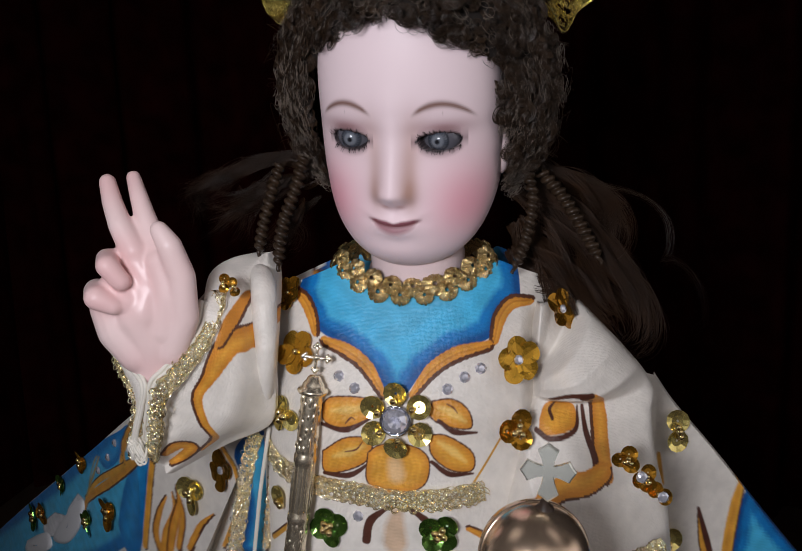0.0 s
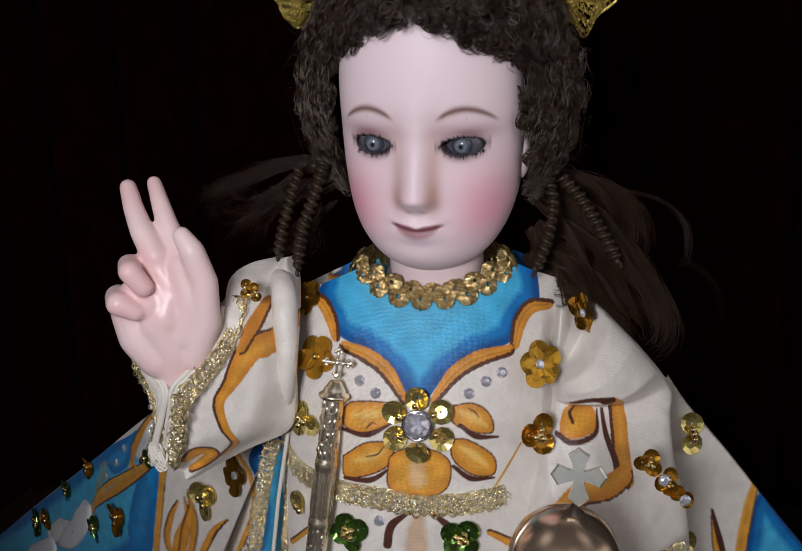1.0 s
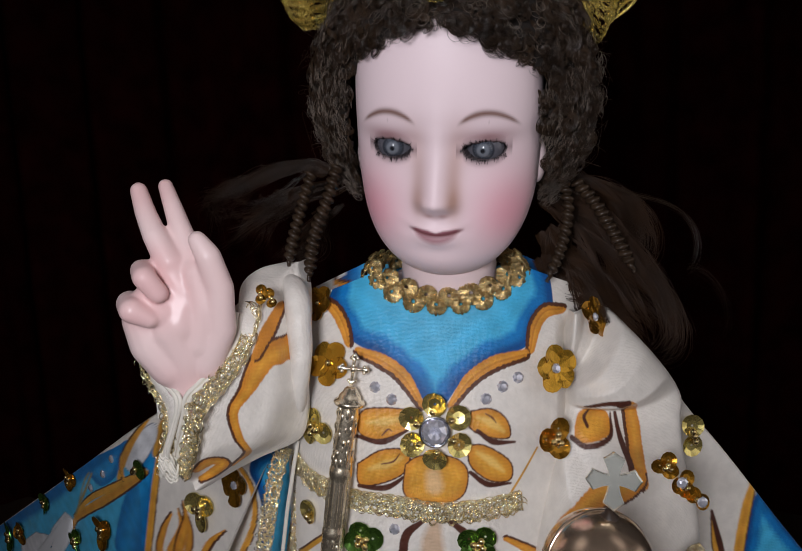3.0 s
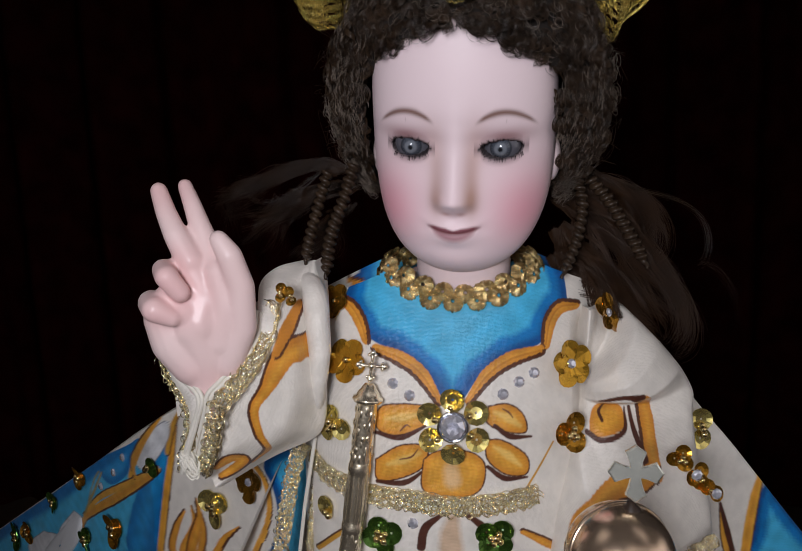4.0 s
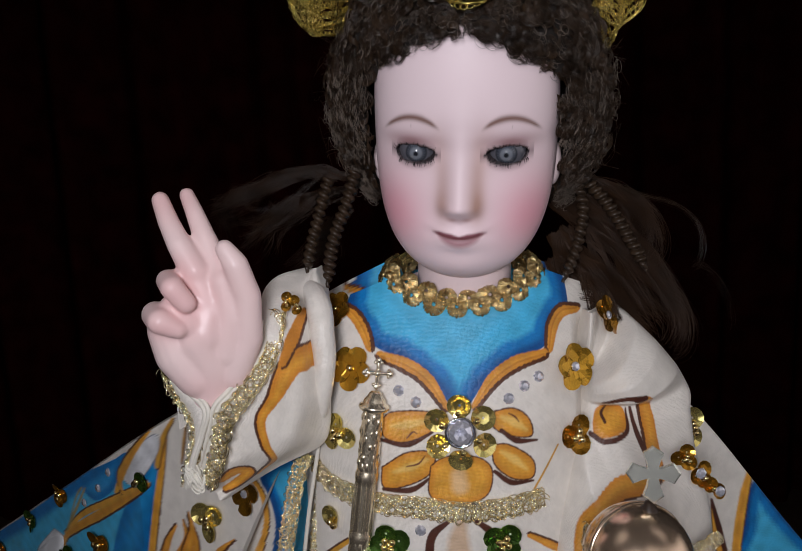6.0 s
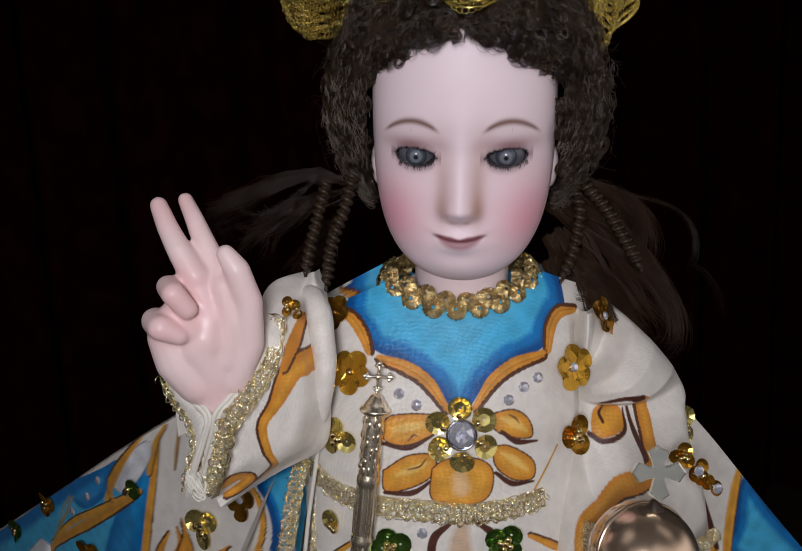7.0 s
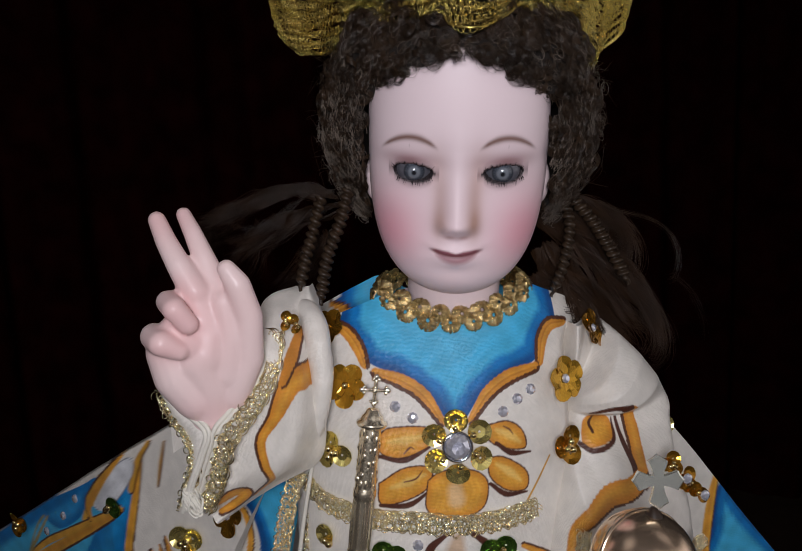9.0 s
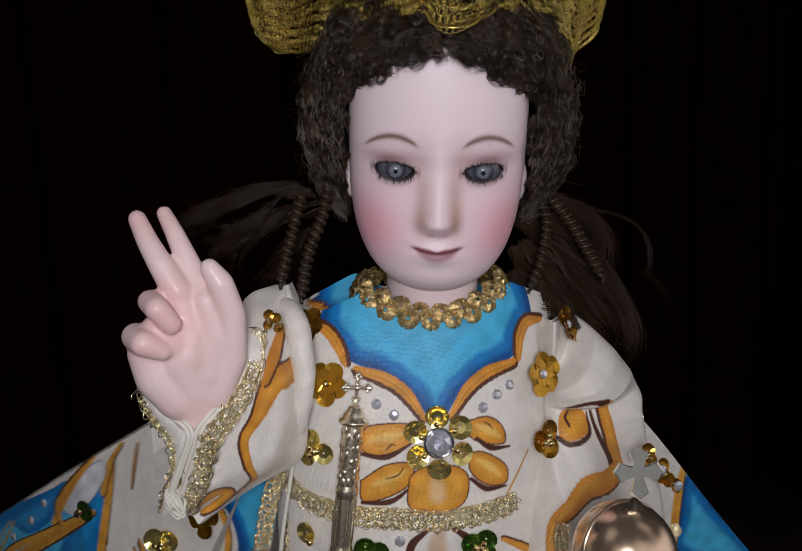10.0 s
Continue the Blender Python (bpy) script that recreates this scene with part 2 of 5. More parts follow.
class Paint:
    def __init__(self, verts):
        self.xz = np.asarray(verts)[:, [0, 2]]
        self.rgb = np.tile(CREAM, (len(verts), 1))
        self.grain = np.sin(self.xz[:, 0] * 3.1 + 2 * np.sin(self.xz[:, 1] * 0.7)) * 0.5 + np.sin(self.xz[:, 1] * 4.3 + self.xz[:, 0]) * 0.5

    @property
    def broad(self):
        x, z = self.xz[:, 0], self.xz[:, 1]
        return np.sin(x * 0.42 + 1.3 * np.sin(z * 0.23)) * np.sin(z * 0.47 + 0.8 * np.sin(x * 0.31))

    @property
    def brush(self):
        x, z = self.xz[:, 0], self.xz[:, 1]
        return np.sin(z * 5.1 + 1.5 * np.sin(x * 0.35) + 0.6 * np.sin(x * 1.9)) * np.sin(x * 0.8 + z * 0.5)

    def near(self, line):
        """Distance to a broken line, signed side, and share of its length passed."""
        best = np.full(len(self.xz), 1e9)
        side, share = np.zeros(len(self.xz)), np.zeros(len(self.xz))
        lo, hi = line.min(0) - 16, line.max(0) + 16
        close = np.nonzero(((self.xz > lo) & (self.xz < hi)).all(1))[0]
        xz = self.xz[close]
        b1, s1, h1 = best[close], side[close], share[close]
        for k, (a, b) in enumerate(zip(line[:-1], line[1:])):
            d = b - a
            t = np.clip(((xz - a) @ d) / (d @ d + 1e-9), 0, 1)
            off = xz - a - t[:, None] * d
            dist = np.hypot(off[:, 0], off[:, 1])
            nearer = dist < b1
            b1 = np.where(nearer, dist, b1)
            s1 = np.where(nearer, np.sign(d[0] * off[:, 1] - d[1] * off[:, 0]), s1)
            h1 = np.where(nearer, (k + t) / (len(line) - 1), h1)
        best[close], side[close], share[close] = b1, s1, h1
        return best, side, share

    def lay(self, mask, colour):
        m = np.clip(mask, 0, 1)[:, None]
        self.rgb = self.rgb * (1 - m) + np.asarray(colour) * (1 + (0.05 * self.brush + 0.13 * self.broad)[:, None]) * m

    def stroke(self, points, widths, colour, edge=None, edge_side=1, edge_width=0.8, light=None, soft=0.3):
        """A brush stroke of changing half-width; edge: a dark outline on one side (0: both); light: a paler heart."""
        line = spline(points, 40)
        dist, side, share = self.near(line)
        half = np.interp(share, np.linspace(0, 1, len(widths)), widths) * (1 + 0.05 * self.grain)
        self.lay((half - dist) / soft + 0.5, np.asarray(colour))
        if light is not None:
            self.lay(np.clip((half * 0.75 - np.abs(dist * side - half * 0.15 * -edge_side)) / (half * 0.8 + 0.01), 0, 1) * 0.75 * (half > dist) * (1 + 0.3 * self.grain), light)
        if edge is not None:
            on = (dist > half - edge_width * (0.8 + 0.25 * self.grain)) & (dist < half + 0.35)
            if edge_side:
                on &= side == edge_side
            self.lay(on * 0.95, edge)

    def area(self, outline, colour, edge=None, edge_width=0.8, soft=0.3, light=None):
        """A filled closed shape."""
        ring = spline(list(outline) + [outline[0]], 12 * len(outline))
        dist, _, _ = self.near(ring)
        x, z = self.xz[:, 0], self.xz[:, 1]
        inside = np.zeros(len(x), bool)
        for a, b in zip(ring[:-1], ring[1:]):
            cross = (a[1] > z) != (b[1] > z)
            inside ^= cross & (x < (b[0] - a[0]) * (z - a[1]) / (b[1] - a[1] + 1e-12) + a[0])
        d = np.where(inside, dist, -dist)
        self.lay(d / soft + 0.5, colour)
        if light is not None:
            self.lay(np.clip(d / 3.0, 0, 1) * 0.8 * (1 + 0.3 * self.grain), light)
        if edge is not None:
            self.lay((edge_width * (1 + 0.3 * self.grain) - np.abs(d)) / soft + 0.3, edge)
        return d


def ruled(a, b, nu, nv, bulge=None):
    """A patch between two 3D curves; bulge(u, v) -> xyz shift."""
    a, b = spline(a, nu), spline(b, nu)
    v = np.linspace(0, 1, nv)
    p = a[:, None] * (1 - v)[None, :, None] + b[:, None] * v[None, :, None]
    if bulge is not None:
        u = np.linspace(0, 1, nu)
        p = p + bulge(*np.meshgrid(u, v, indexing="ij"))
    return p.reshape(-1, 3), grid_faces(nu, nv)


# ---- the niche: velvet curtain and stand, with unseen dark lining added to block light ----
def curtain():
    xs = np.linspace(-520, 520, 400)
    zs = np.linspace(0, 800, 12)
    x, z = np.meshgrid(xs, zs, indexing="ij")
    y = 560 + 14 * np.sin(x / 17 + 1.3 * np.sin(x / 60)) + 5 * np.sin(x / 6.7 + z / 200)
    front = np.stack([x, y, z], -1).reshape(-1, 3)
    n = len(front)
    f = grid_faces(400, 12)
    ob = mesh_ob("curtain", np.vstack([front, front + (0, 5, 0)]), np.vstack([f, f[:, ::-1] + n]), CURTAIN)
    return tagged(ob, "dark red velvet curtain in folds behind the statue", "curtain", kind="structure")


def slab(name, lo, hi, mat, label, category, kind="structure"):
    lo, hi = np.array(lo, float), np.array(hi, float)
    v = np.array([[(lo, hi)[i][0], (lo, hi)[j][1], (lo, hi)[k][2]] for i in (0, 1) for j in (0, 1) for k in (0, 1)])
    f = [(0, 1, 3, 2), (4, 6, 7, 5), (0, 4, 5, 1), (2, 3, 7, 6), (0, 2, 6, 4), (1, 5, 7, 3)]
    return tagged(mesh_ob(name, v, f, mat, smooth=False), label, category, kind=kind)


curtain()
slab("floor", (-1600, -1600, -40), (1600, 900, 0), DARK_WOOD, "dark wooden altar floor under the statue", "floor")
# unseen top and walls, added so room light enters only from the front
slab("ceiling", (-560, 150, 800), (560, 640, 830), CURTAIN, "unseen dark lining added overhead to keep light out", "ceiling")
slab("wall_west", (-560, 150, 0), (-530, 640, 800), CURTAIN, "unseen dark red lining added to keep light out", "wall")
slab("wall_east", (530, 150, 0), (560, 640, 800), CURTAIN, "unseen dark red lining added to keep light out", "wall")
slab("wall_north", (-530, 600, 0), (530, 640, 800), CURTAIN, "unseen dark red lining added to keep light out", "wall")

# ---- the statue: head, neck, raised right arm, left arm under the orb; one mesh ----
HEAD = Matrix.Translation((4.7, 14.3, 413.5)) @ Euler((radians(16), radians(2.5), radians(-9)), "XYZ").to_matrix().to_4x4()


def head_to_world(p):
    """Head frame (x across, f forward, z up) to the room."""
    p = np.asarray(p, float)
    q = np.stack([p[:, 0], -p[:, 1], p[:, 2]], 1)
    m = np.array(HEAD)
    return q @ m[:3, :3].T + m[:3, 3]


def bump2(x, z, cx, cz, sx, sz):
    return np.exp(-((x - cx) / sx) ** 2 / 2 - ((z - cz) / sz) ** 2 / 2)


def ramp(x, a, b):
    t = np.clip((x - a) / (b - a), 0, 1)
    return t * t * (3 - 2 * t)


EYES = ((-15.0, 0.0), (15.0, 0.0))


def head_shape():
    nu, nv = 300, 420
    lat = np.linspace(-np.pi / 2 + 0.01, np.pi / 2 - 0.01, nu)
    a = np.linspace(-np.pi, np.pi, nv, endpoint=False)
    a = a - 0.55 * np.sin(a)          # more points on the face than behind
    L, A = np.meshgrid(lat, a, indexing="ij")
    t = np.sin(L)
    Z = 4 + np.where(t < 0, 54.0, 53.0) * t
    w = 31.6 * np.sqrt(1 - np.abs(t) ** np.where(t < 0, 3.15, 3.0))
    d = np.where(np.cos(A) > 0, 27.0, 34.0) * np.sqrt(1 - np.abs(t) ** np.where(t < 0, 3.5, 3.2))
    X = w * np.sin(A)
    F = d * np.sign(np.cos(A)) * np.abs(np.cos(A)) ** 0.9 + 7 * ramp(-t, 0.35, 1.0)
    front = ramp(np.cos(A), 0.05, 0.45)
    g = np.zeros_like(X)
    # nose
    h = 6.2 * np.clip((8 - Z) / 25, 0, 1) ** 1.25 * ramp(Z - 0.06 * np.clip(X ** 2, 0, 24), -23.4, -15.8) + 0.8 * bump2(X, Z, 0, 6, 5, 7)
    sx = np.interp(Z, (-19, -6, 6), (4.3, 3.5, 3.6))
    g += h * np.exp(-np.abs(X / sx) ** 2.0 / 2)
    for s in (-1, 1):
        g += 1.0 * bump2(X, Z, 4.6 * s, -18.0, 1.6, 1.9)
        g -= 2.0 * bump2(X, Z, 13.0 * s, 1.0, 7.5, 6.0)
        g += 2.6 * bump2(X, Z, 15.0 * s, -0.2, 4.6, 3.2)
        g += 0.4 * bump2(X, Z, 15.0 * s, 10, 9, 4.0)
        g += 1.7 * bump2(X, Z, 19.0 * s, -20, 8, 9)
        g -= 0.3 * bump2(X, Z, 9.9 * s, -26.8, 1.6, 1.6)
    g += 2.2 * bump2(X, Z, 0, -27, 11, 8)
    mouth = -28.0 + 0.024 * X ** 2
    g += 0.7 * bump2(X, Z - mouth, 0, 1.4, 5.2, 1.1) + 1.0 * bump2(X, Z - mouth, 0, -2.3, 4.4, 1.7)
    g -= 0.6 * np.exp(-((Z - mouth) / 0.5) ** 2 / 2) * ramp(9.5 - np.abs(X), 0, 3)
    g -= 0.35 * bump2(X, Z, 0, -23.4, 1.2, 1.6) + 0.6 * bump2(X, Z, 0, -34.2, 7, 2.2)
    g += 1.8 * bump2(X, Z, 0, -41, 9, 6)
    for s in (-1, 1):                  # openings for the glass eyes
        o, e = (X - 14.7 * s) * s, Z + 0.2
        gap = np.minimum(2.4 * np.sqrt(np.clip(1 - (o / 6.7) ** 2, 0, 1)) + 0.03 * o - e, e + 3.1 * np.sqrt(np.clip(1 - ((o - 0.3) / 6.6) ** 2, 0, 1)))
        g -= 4.5 * ramp(gap, 0.0, 0.5) * (np.abs(o) < 6.8)
    F = F + g * front
    v = np.stack([X, F, Z], -1).reshape(-1, 3)
    x, z, fr = v[:, 0], v[:, 2], front.ravel()
    # pigment, with shading painted in beside the nose
    rgb = np.tile((0.84, 0.675, 0.70), (len(v), 1))

    def lay(m, c):
        nonlocal rgb
        m = (np.clip(m, 0, 1) * fr)[:, None]
        rgb = rgb * (1 - m) + np.array(c) * m

    for s in (-1, 1):
        lay(0.64 * bump2(x, z, 23.0 * s, -22.0, 6.5, 8.0), (0.80, 0.25, 0.34))
        lay(0.28 * bump2(x, z, 21 * s, -18, 11, 12), (0.78, 0.38, 0.44))
        # brown shade beside the nose, put into the colour, stronger on one side
        side = bump2(x, z, 5.6 * s, -10.0, 1.9, 8.5) + 0.9 * bump2(x, z, 5.8 * s, -16.5, 1.7, 3.2) + 0.45 * bump2(x, z, 7.6 * s, 2, 2.8, 6)
        lay((0.62 if s > 0 else 0.48) * side, (0.50, 0.30, 0.25))
        lay(0.6 * bump2(x, z, 2.4 * s, -21.2, 1.2, 0.6), (0.45, 0.22, 0.20))
        # brow
        bx = (np.abs(x) - 16.3) * np.where(x * s > 0, 1, 99)
        brow = 11.4 - 0.046 * bx ** 2 - 0.10 * bx
        lay(0.9 * np.exp(-((z - brow) / np.interp(bx, (-9, -4, 4, 10), (0.75, 1.15, 1.0, 0.5))) ** 2) * ramp(10.3 - np.abs(bx), 0, 3.5), (0.14, 0.048, 0.022))
        # lid shade and liner
        ex, ez = x - 14.7 * s, z - (-0.2)
        o = ex * s
        lay(0.85 * bump2(o, ez, 1.0, 3.8, 6.2, 2.0), (0.22, 0.09, 0.095))
        top, low = 2.4 * np.sqrt(np.clip(1 - (o / 6.7) ** 2, 0, 1)) + 0.03 * o, -3.1 * np.sqrt(np.clip(1 - ((o - 0.3) / 6.6) ** 2, 0, 1))
        inside = np.minimum(top - ez, ez - low)
        lay(0.6 * np.clip((inside + 3.0) / 3.0, 0, 1) * (np.abs(o) < 8.5), (0.13, 0.065, 0.07))
        lay((inside + 1.0) / 0.8 * (np.abs(o) < 7.3), (0.022, 0.016, 0.018))
    mz = z - (-28.0 + 0.024 * x ** 2)
    lip = np.clip((9.2 - np.abs(x)) / 2.5, 0, 1)
    upper = np.clip((2.0 * np.sqrt(np.clip(1 - (x / 9.6) ** 2, 0, 1)) - 0.7 * np.exp(-(x / 1.8) ** 2) - mz) / 0.7 + 0.3, 0, 1) * (mz > 0)
    lower = np.clip((3.6 * np.sqrt(np.clip(1 - (x / 7.8) ** 2, 0, 1)) + mz) / 2.2 + 0.1, 0, 1) * (mz <= 0)
    lay(0.95 * lip * (upper + lower * 0.85), (0.27, 0.075, 0.10))
    lay(0.85 * np.exp(-(mz / 0.55) ** 2) * np.clip((9.6 - np.abs(x)) / 2, 0, 1), (0.16, 0.05, 0.055))
    lay(0.2 * bump2(x, z, 0, -41, 8, 4), (0.78, 0.48, 0.46))
    faces = grid_faces(nu, nv, True)
    return head_to_world(v), faces, rgb, np.zeros(len(faces), int)


def eyeball(s):
    """A glass eye with a grey-blue iris, set behind the lids."""
    v, f = sphere(70, 80)
    v = np.stack([v[:, 0], v[:, 2], v[:, 1]], 1)
    r = np.hypot(v[:, 0] + 0.02 * s, v[:, 2] - 0.01) * 6.3
    rgb = np.tile((0.10, 0.097, 0.115), (len(v), 1))
    a = np.arctan2(v[:, 2], v[:, 0])

    def lay(m, c):
        nonlocal rgb
        m = (np.clip(m, 0, 1) * (v[:, 1] > 0))[:, None]
        rgb = rgb * (1 - m) + np.array(c) * m

    lay((3.7 - r) / 0.4, (0.025, 0.028, 0.036))
    lay(np.clip((3.3 - r) / 0.6, 0, 1) * (0.7 + 0.3 * np.sin(a * 21 + 2 * np.sin(r * 3))), (0.085, 0.095, 0.12))
    # paler iris centre, brightened to stand in for a missing catchlight
    lay(np.clip((2.2 - r) / 0.7, 0, 1) * 0.8, (0.19, 0.205, 0.235))
    lay((0.85 - r) / 0.3, (0.015, 0.016, 0.02))
    bulge = 0.9 * np.clip(1 - (r / 3.0) ** 2, 0, 1) * (v[:, 1] > 0)
    p = v * (6.3 + bulge)[:, None]
    return head_to_world(p + (14.7 * s, 17.9, -0.3)), f, rgb


def lashes():
    rng = np.random.default_rng(5)
    lines = []
    for s in (-1, 1):
        for k in range(48):
            up = k < 26
            o = rng.uniform(-6.3, 6.9)
            top = (2.6 if up else -3.2) * math.sqrt(max(1 - (o / 7.2) ** 2, 0)) - 0.2
            f0 = 25.2 - 0.0105 * (15 + o) ** 2 + 0.8
            length = rng.uniform(0.9, 1.7) * (1.0 if up else 0.8)
            q = np.linspace(0, 1, 5)
            x = (15 + o + q * (0.10 * o + rng.uniform(-0.5, 0.5)) * length * 0.7) * s
            z = top + (1 if up else -1) * q ** 1.4 * length
            lines.append(np.stack([x, f0 + 0.3 + q * 1.5, z], 1))
    return tubes(np.array([head_to_world(l) for l in lines]), np.linspace(0.13, 0.03, 5)[None], 3)


def capsule(a, b, ra, rb):
    k = max(int(np.linalg.norm(np.subtract(b, a)) / 0.8), 2)
    v, f = sphere(12, 16)
    return [(np.asarray(a) + (np.asarray(b) - a) * t + v * (ra + (rb - ra) * t), f) for t in np.linspace(0, 1, k)]


def fused(pieces, voxel, smooth):
    """Solid bodies melted into one skin."""
    v, f = join(*pieces)
    me = bpy.data.meshes.new("blank")
    me.from_pydata(v.tolist(), [], f)
    ob = new("blank", me)
    mod = ob.modifiers.new("melt", "REMESH")
    mod.mode, mod.voxel_size, mod.use_smooth_shade = "VOXEL", voxel, True
    soft = ob.modifiers.new("soft", "SMOOTH")
    soft.factor, soft.iterations = 0.5, smooth
    done = bpy.data.meshes.new_from_object(ob.evaluated_get(bpy.context.evaluated_depsgraph_get()))
    verts = np.array([p.co[:] for p in done.vertices])
    faces = [list(p.vertices) for p in done.polygons]
    bpy.data.objects.remove(ob)
    bpy.data.meshes.remove(me)
    bpy.data.meshes.remove(done)
    return verts, faces


def chain(points):
    """A limb through (x, y, z, radius) knots."""
    out = []
    for p, q in zip(points[:-1], points[1:]):
        out += capsule(p[:3], q[:3], p[3], q[3])
    return out


def hand_shape():
    out = chain([(-96.9, -9.0, 394.6, 3), (-93.7, -13.0, 388.0, 3.5), (-89.6, -17.0, 380.8, 4), (-84.9, -18.0, 372.5, 4.9)])
    out += chain([(-89.0, -6.0, 395.9, 2.6), (-85.8, -10.0, 390.1, 3.1), (-82.6, -13.0, 382.7, 3.7), (-78.5, -15.0, 371.9, 4.8)])
    out += chain([(-78.0, -14.0, 371.8, 6), (-84.1, -16.0, 360.3, 7.6), (-85.4, -17.0, 350.2, 8.5), (-82.3, -15.0, 340.9, 8.4), (-83.0, -13.0, 325.9, 7.2), (-86.2, -8.0, 311.2, 7)])
    out += chain([(-93.8, -17.0, 352.1, 7.4), (-89.1, -15.0, 342.7, 8), (-81.7, -14.0, 340.6, 8)])
    out += chain([(-89.8, -14.0, 367.7, 4.4), (-93.1, -21.0, 370.2, 3.7), (-90.1, -27.0, 368.9, 3.8), (-86.4, -26.0, 363.7, 3.3)])
    out += chain([(-95.6, -13.0, 356.4, 4.6), (-98.2, -20.0, 359.2, 4.4), (-94.7, -27.0, 358.5, 4.2), (-89.8, -26.0, 355.5, 3.1)])
    out += chain([(-74.6, -21.0, 379.7, 3.1), (-71.4, -21.0, 374.4, 4.2), (-68.8, -19.0, 364.0, 4.6), (-69.8, -17.0, 349.9, 5), (-76.1, -15.0, 338.1, 6.4)])
    out += chain([(-84.7, -16.0, 368.8, 6.6), (-81.0, -15.0, 360.0, 8), (-83.6, -17.0, 351.9, 8.4)])
    out += chain([(-89.2, -17.0, 363.2, 5.6), (-91.0, -17.0, 355.5, 6.2)])
    out += chain([(-73.8, -12.0, 364.5, 6), (-74.9, -11.0, 350.3, 7), (-78.8, -12.0, 340.0, 7.5)])
    out += chain([(-76.5, -17.0, 368.5, 5.5), (-75.0, -16.5, 357.0, 6.4), (-77.5, -15.5, 346.0, 7.4)])
    out += chain([(-95.0, -18.5, 353.5, 6.6), (-92.5, -17.5, 345.5, 7.6), (-87.0, -16.0, 338.0, 7.8)])
    out += chain([(-91.5, -21.0, 361.0, 5.2), (-87.5, -20.0, 356.0, 6.0)])
    return fused(out, 0.5, 30)


def left_arm():
    """Under the sleeve, holding the orb from below."""
    return fused(chain([(48, 34, 290, 8), (62, 14, 250, 8), (52, -46, 248, 7), (46, -64, 252, 9)]), 1.2, 4)


def statue():
    hv, hf, rgb, slots = head_shape()
    av, af = hand_shape()
    lv, lf = left_arm()
    ear, ef = sphere(18, 22)
    ears = [head_to_world(ear * (3.0, 4.5, 8.0) + (s * 30.6, -2, -11)) for s in (-1, 1)]
    neck, nf = lathe([(17.5, -62), (17.5, -50), (16.6, -42), (16.4, -34), (17.5, -26), (18, -18)], 60)
    neck = head_to_world(neck * (1.0, 1.0, 1.0) + (0, 2, 0))
    ev, ef2 = lashes()
    body, bf = lathe([(4, 1), (60, 1), (55, 120), (38, 240), (36, 320), (34, 338), (20, 350), (17, 360)], 40)
    body = body * (1, 0.62, 1) + (2, 36, 0)
    eyes = [eyeball(s) for s in (-1, 1)]
    v, f = join((hv, hf), (eyes[0][0], eyes[0][1]), (eyes[1][0], eyes[1][1]), (av, af), (lv, lf), (ears[0], ef), (ears[1], ef), (neck, nf), (body, bf), (ev, ef2))
    en, ef3 = len(eyes[0][0]), len(eyes[0][1])
    rest = len(v) - len(hv) - 2 * en
    skin = np.tile((0.80, 0.63, 0.63), (rest, 1))
    pink = 0.5 + 0.5 * wobble(av, 14, 3)
    skin[:len(av)] = np.array((0.80, 0.63, 0.61)) * (1 - 0.35 * pink[:, None]) + np.array((0.76, 0.46, 0.45)) * 0.35 * pink[:, None]
    # pinker palm and fingertips; also paints shade into the hollow and creases
    for cx, cz, sx, sz, k in ((-84, 362, 7, 8, 0.55), (-88, 374, 5, 4, 0.4), (-92, 366, 4, 3, 0.45), (-94, 356, 5, 3, 0.45), (-82, 334, 8, 4, 0.3), (-97, 395, 4, 5, 0.45), (-89, 396, 4, 5, 0.4)):
        m = (k * bump2(av[:, 0], av[:, 2], cx, cz, sx, sz))[:, None]
        skin[:len(av)] = skin[:len(av)] * (1 - m) + np.array((0.74, 0.40, 0.40)) * m
    slot = np.r_[slots, np.ones(2 * ef3, int), np.full(len(af), 3), np.zeros(len(f) - len(hf) - 2 * ef3 - len(ef2) - len(af), int), np.full(len(ef2), 2)]
    ob = mesh_ob("statue", v, f, [SKIN, EYE, LASH, SKIN_GLOSS], colours=np.vstack([rgb, eyes[0][2], eyes[1][2], skin]), slots=slot)
    return tagged(ob, "pale painted wooden statue with rosy cheeks and raised arm", "statue")


statue()


# ---- the wig ----
def wig_shell(d):
    """A place on the wig's outer form in a direction of the head frame."""
    d = d / np.linalg.norm(d, axis=-1, keepdims=True)
    rf = np.where(d[..., 1] > 0, 20.0 + 21.0 * ramp(d[..., 2], 0.2, 0.65), 44.0)
    return d * np.stack([np.full(d.shape[:-1], 47.5), rf, np.full(d.shape[:-1], 50.0)], -1) + (0, -3, 10)


def off_face(p):
    """How far a place lies outside the face's opening, in millimetres."""
    x, z = p[..., 0], p[..., 2]
    side = np.abs(x) - (31.0 + 1.6 * np.exp(-((z + 11) / 6.0) ** 2) - 0.012 * np.clip(z - 8, 0, 99) ** 2)
    top = z - (33.8 - 0.017 * x ** 2 + 2.6 * np.exp(-((x - 0.5) / 3.5) ** 2) + 0.8 * np.sin(x * 0.7))
    return np.maximum(side, top)


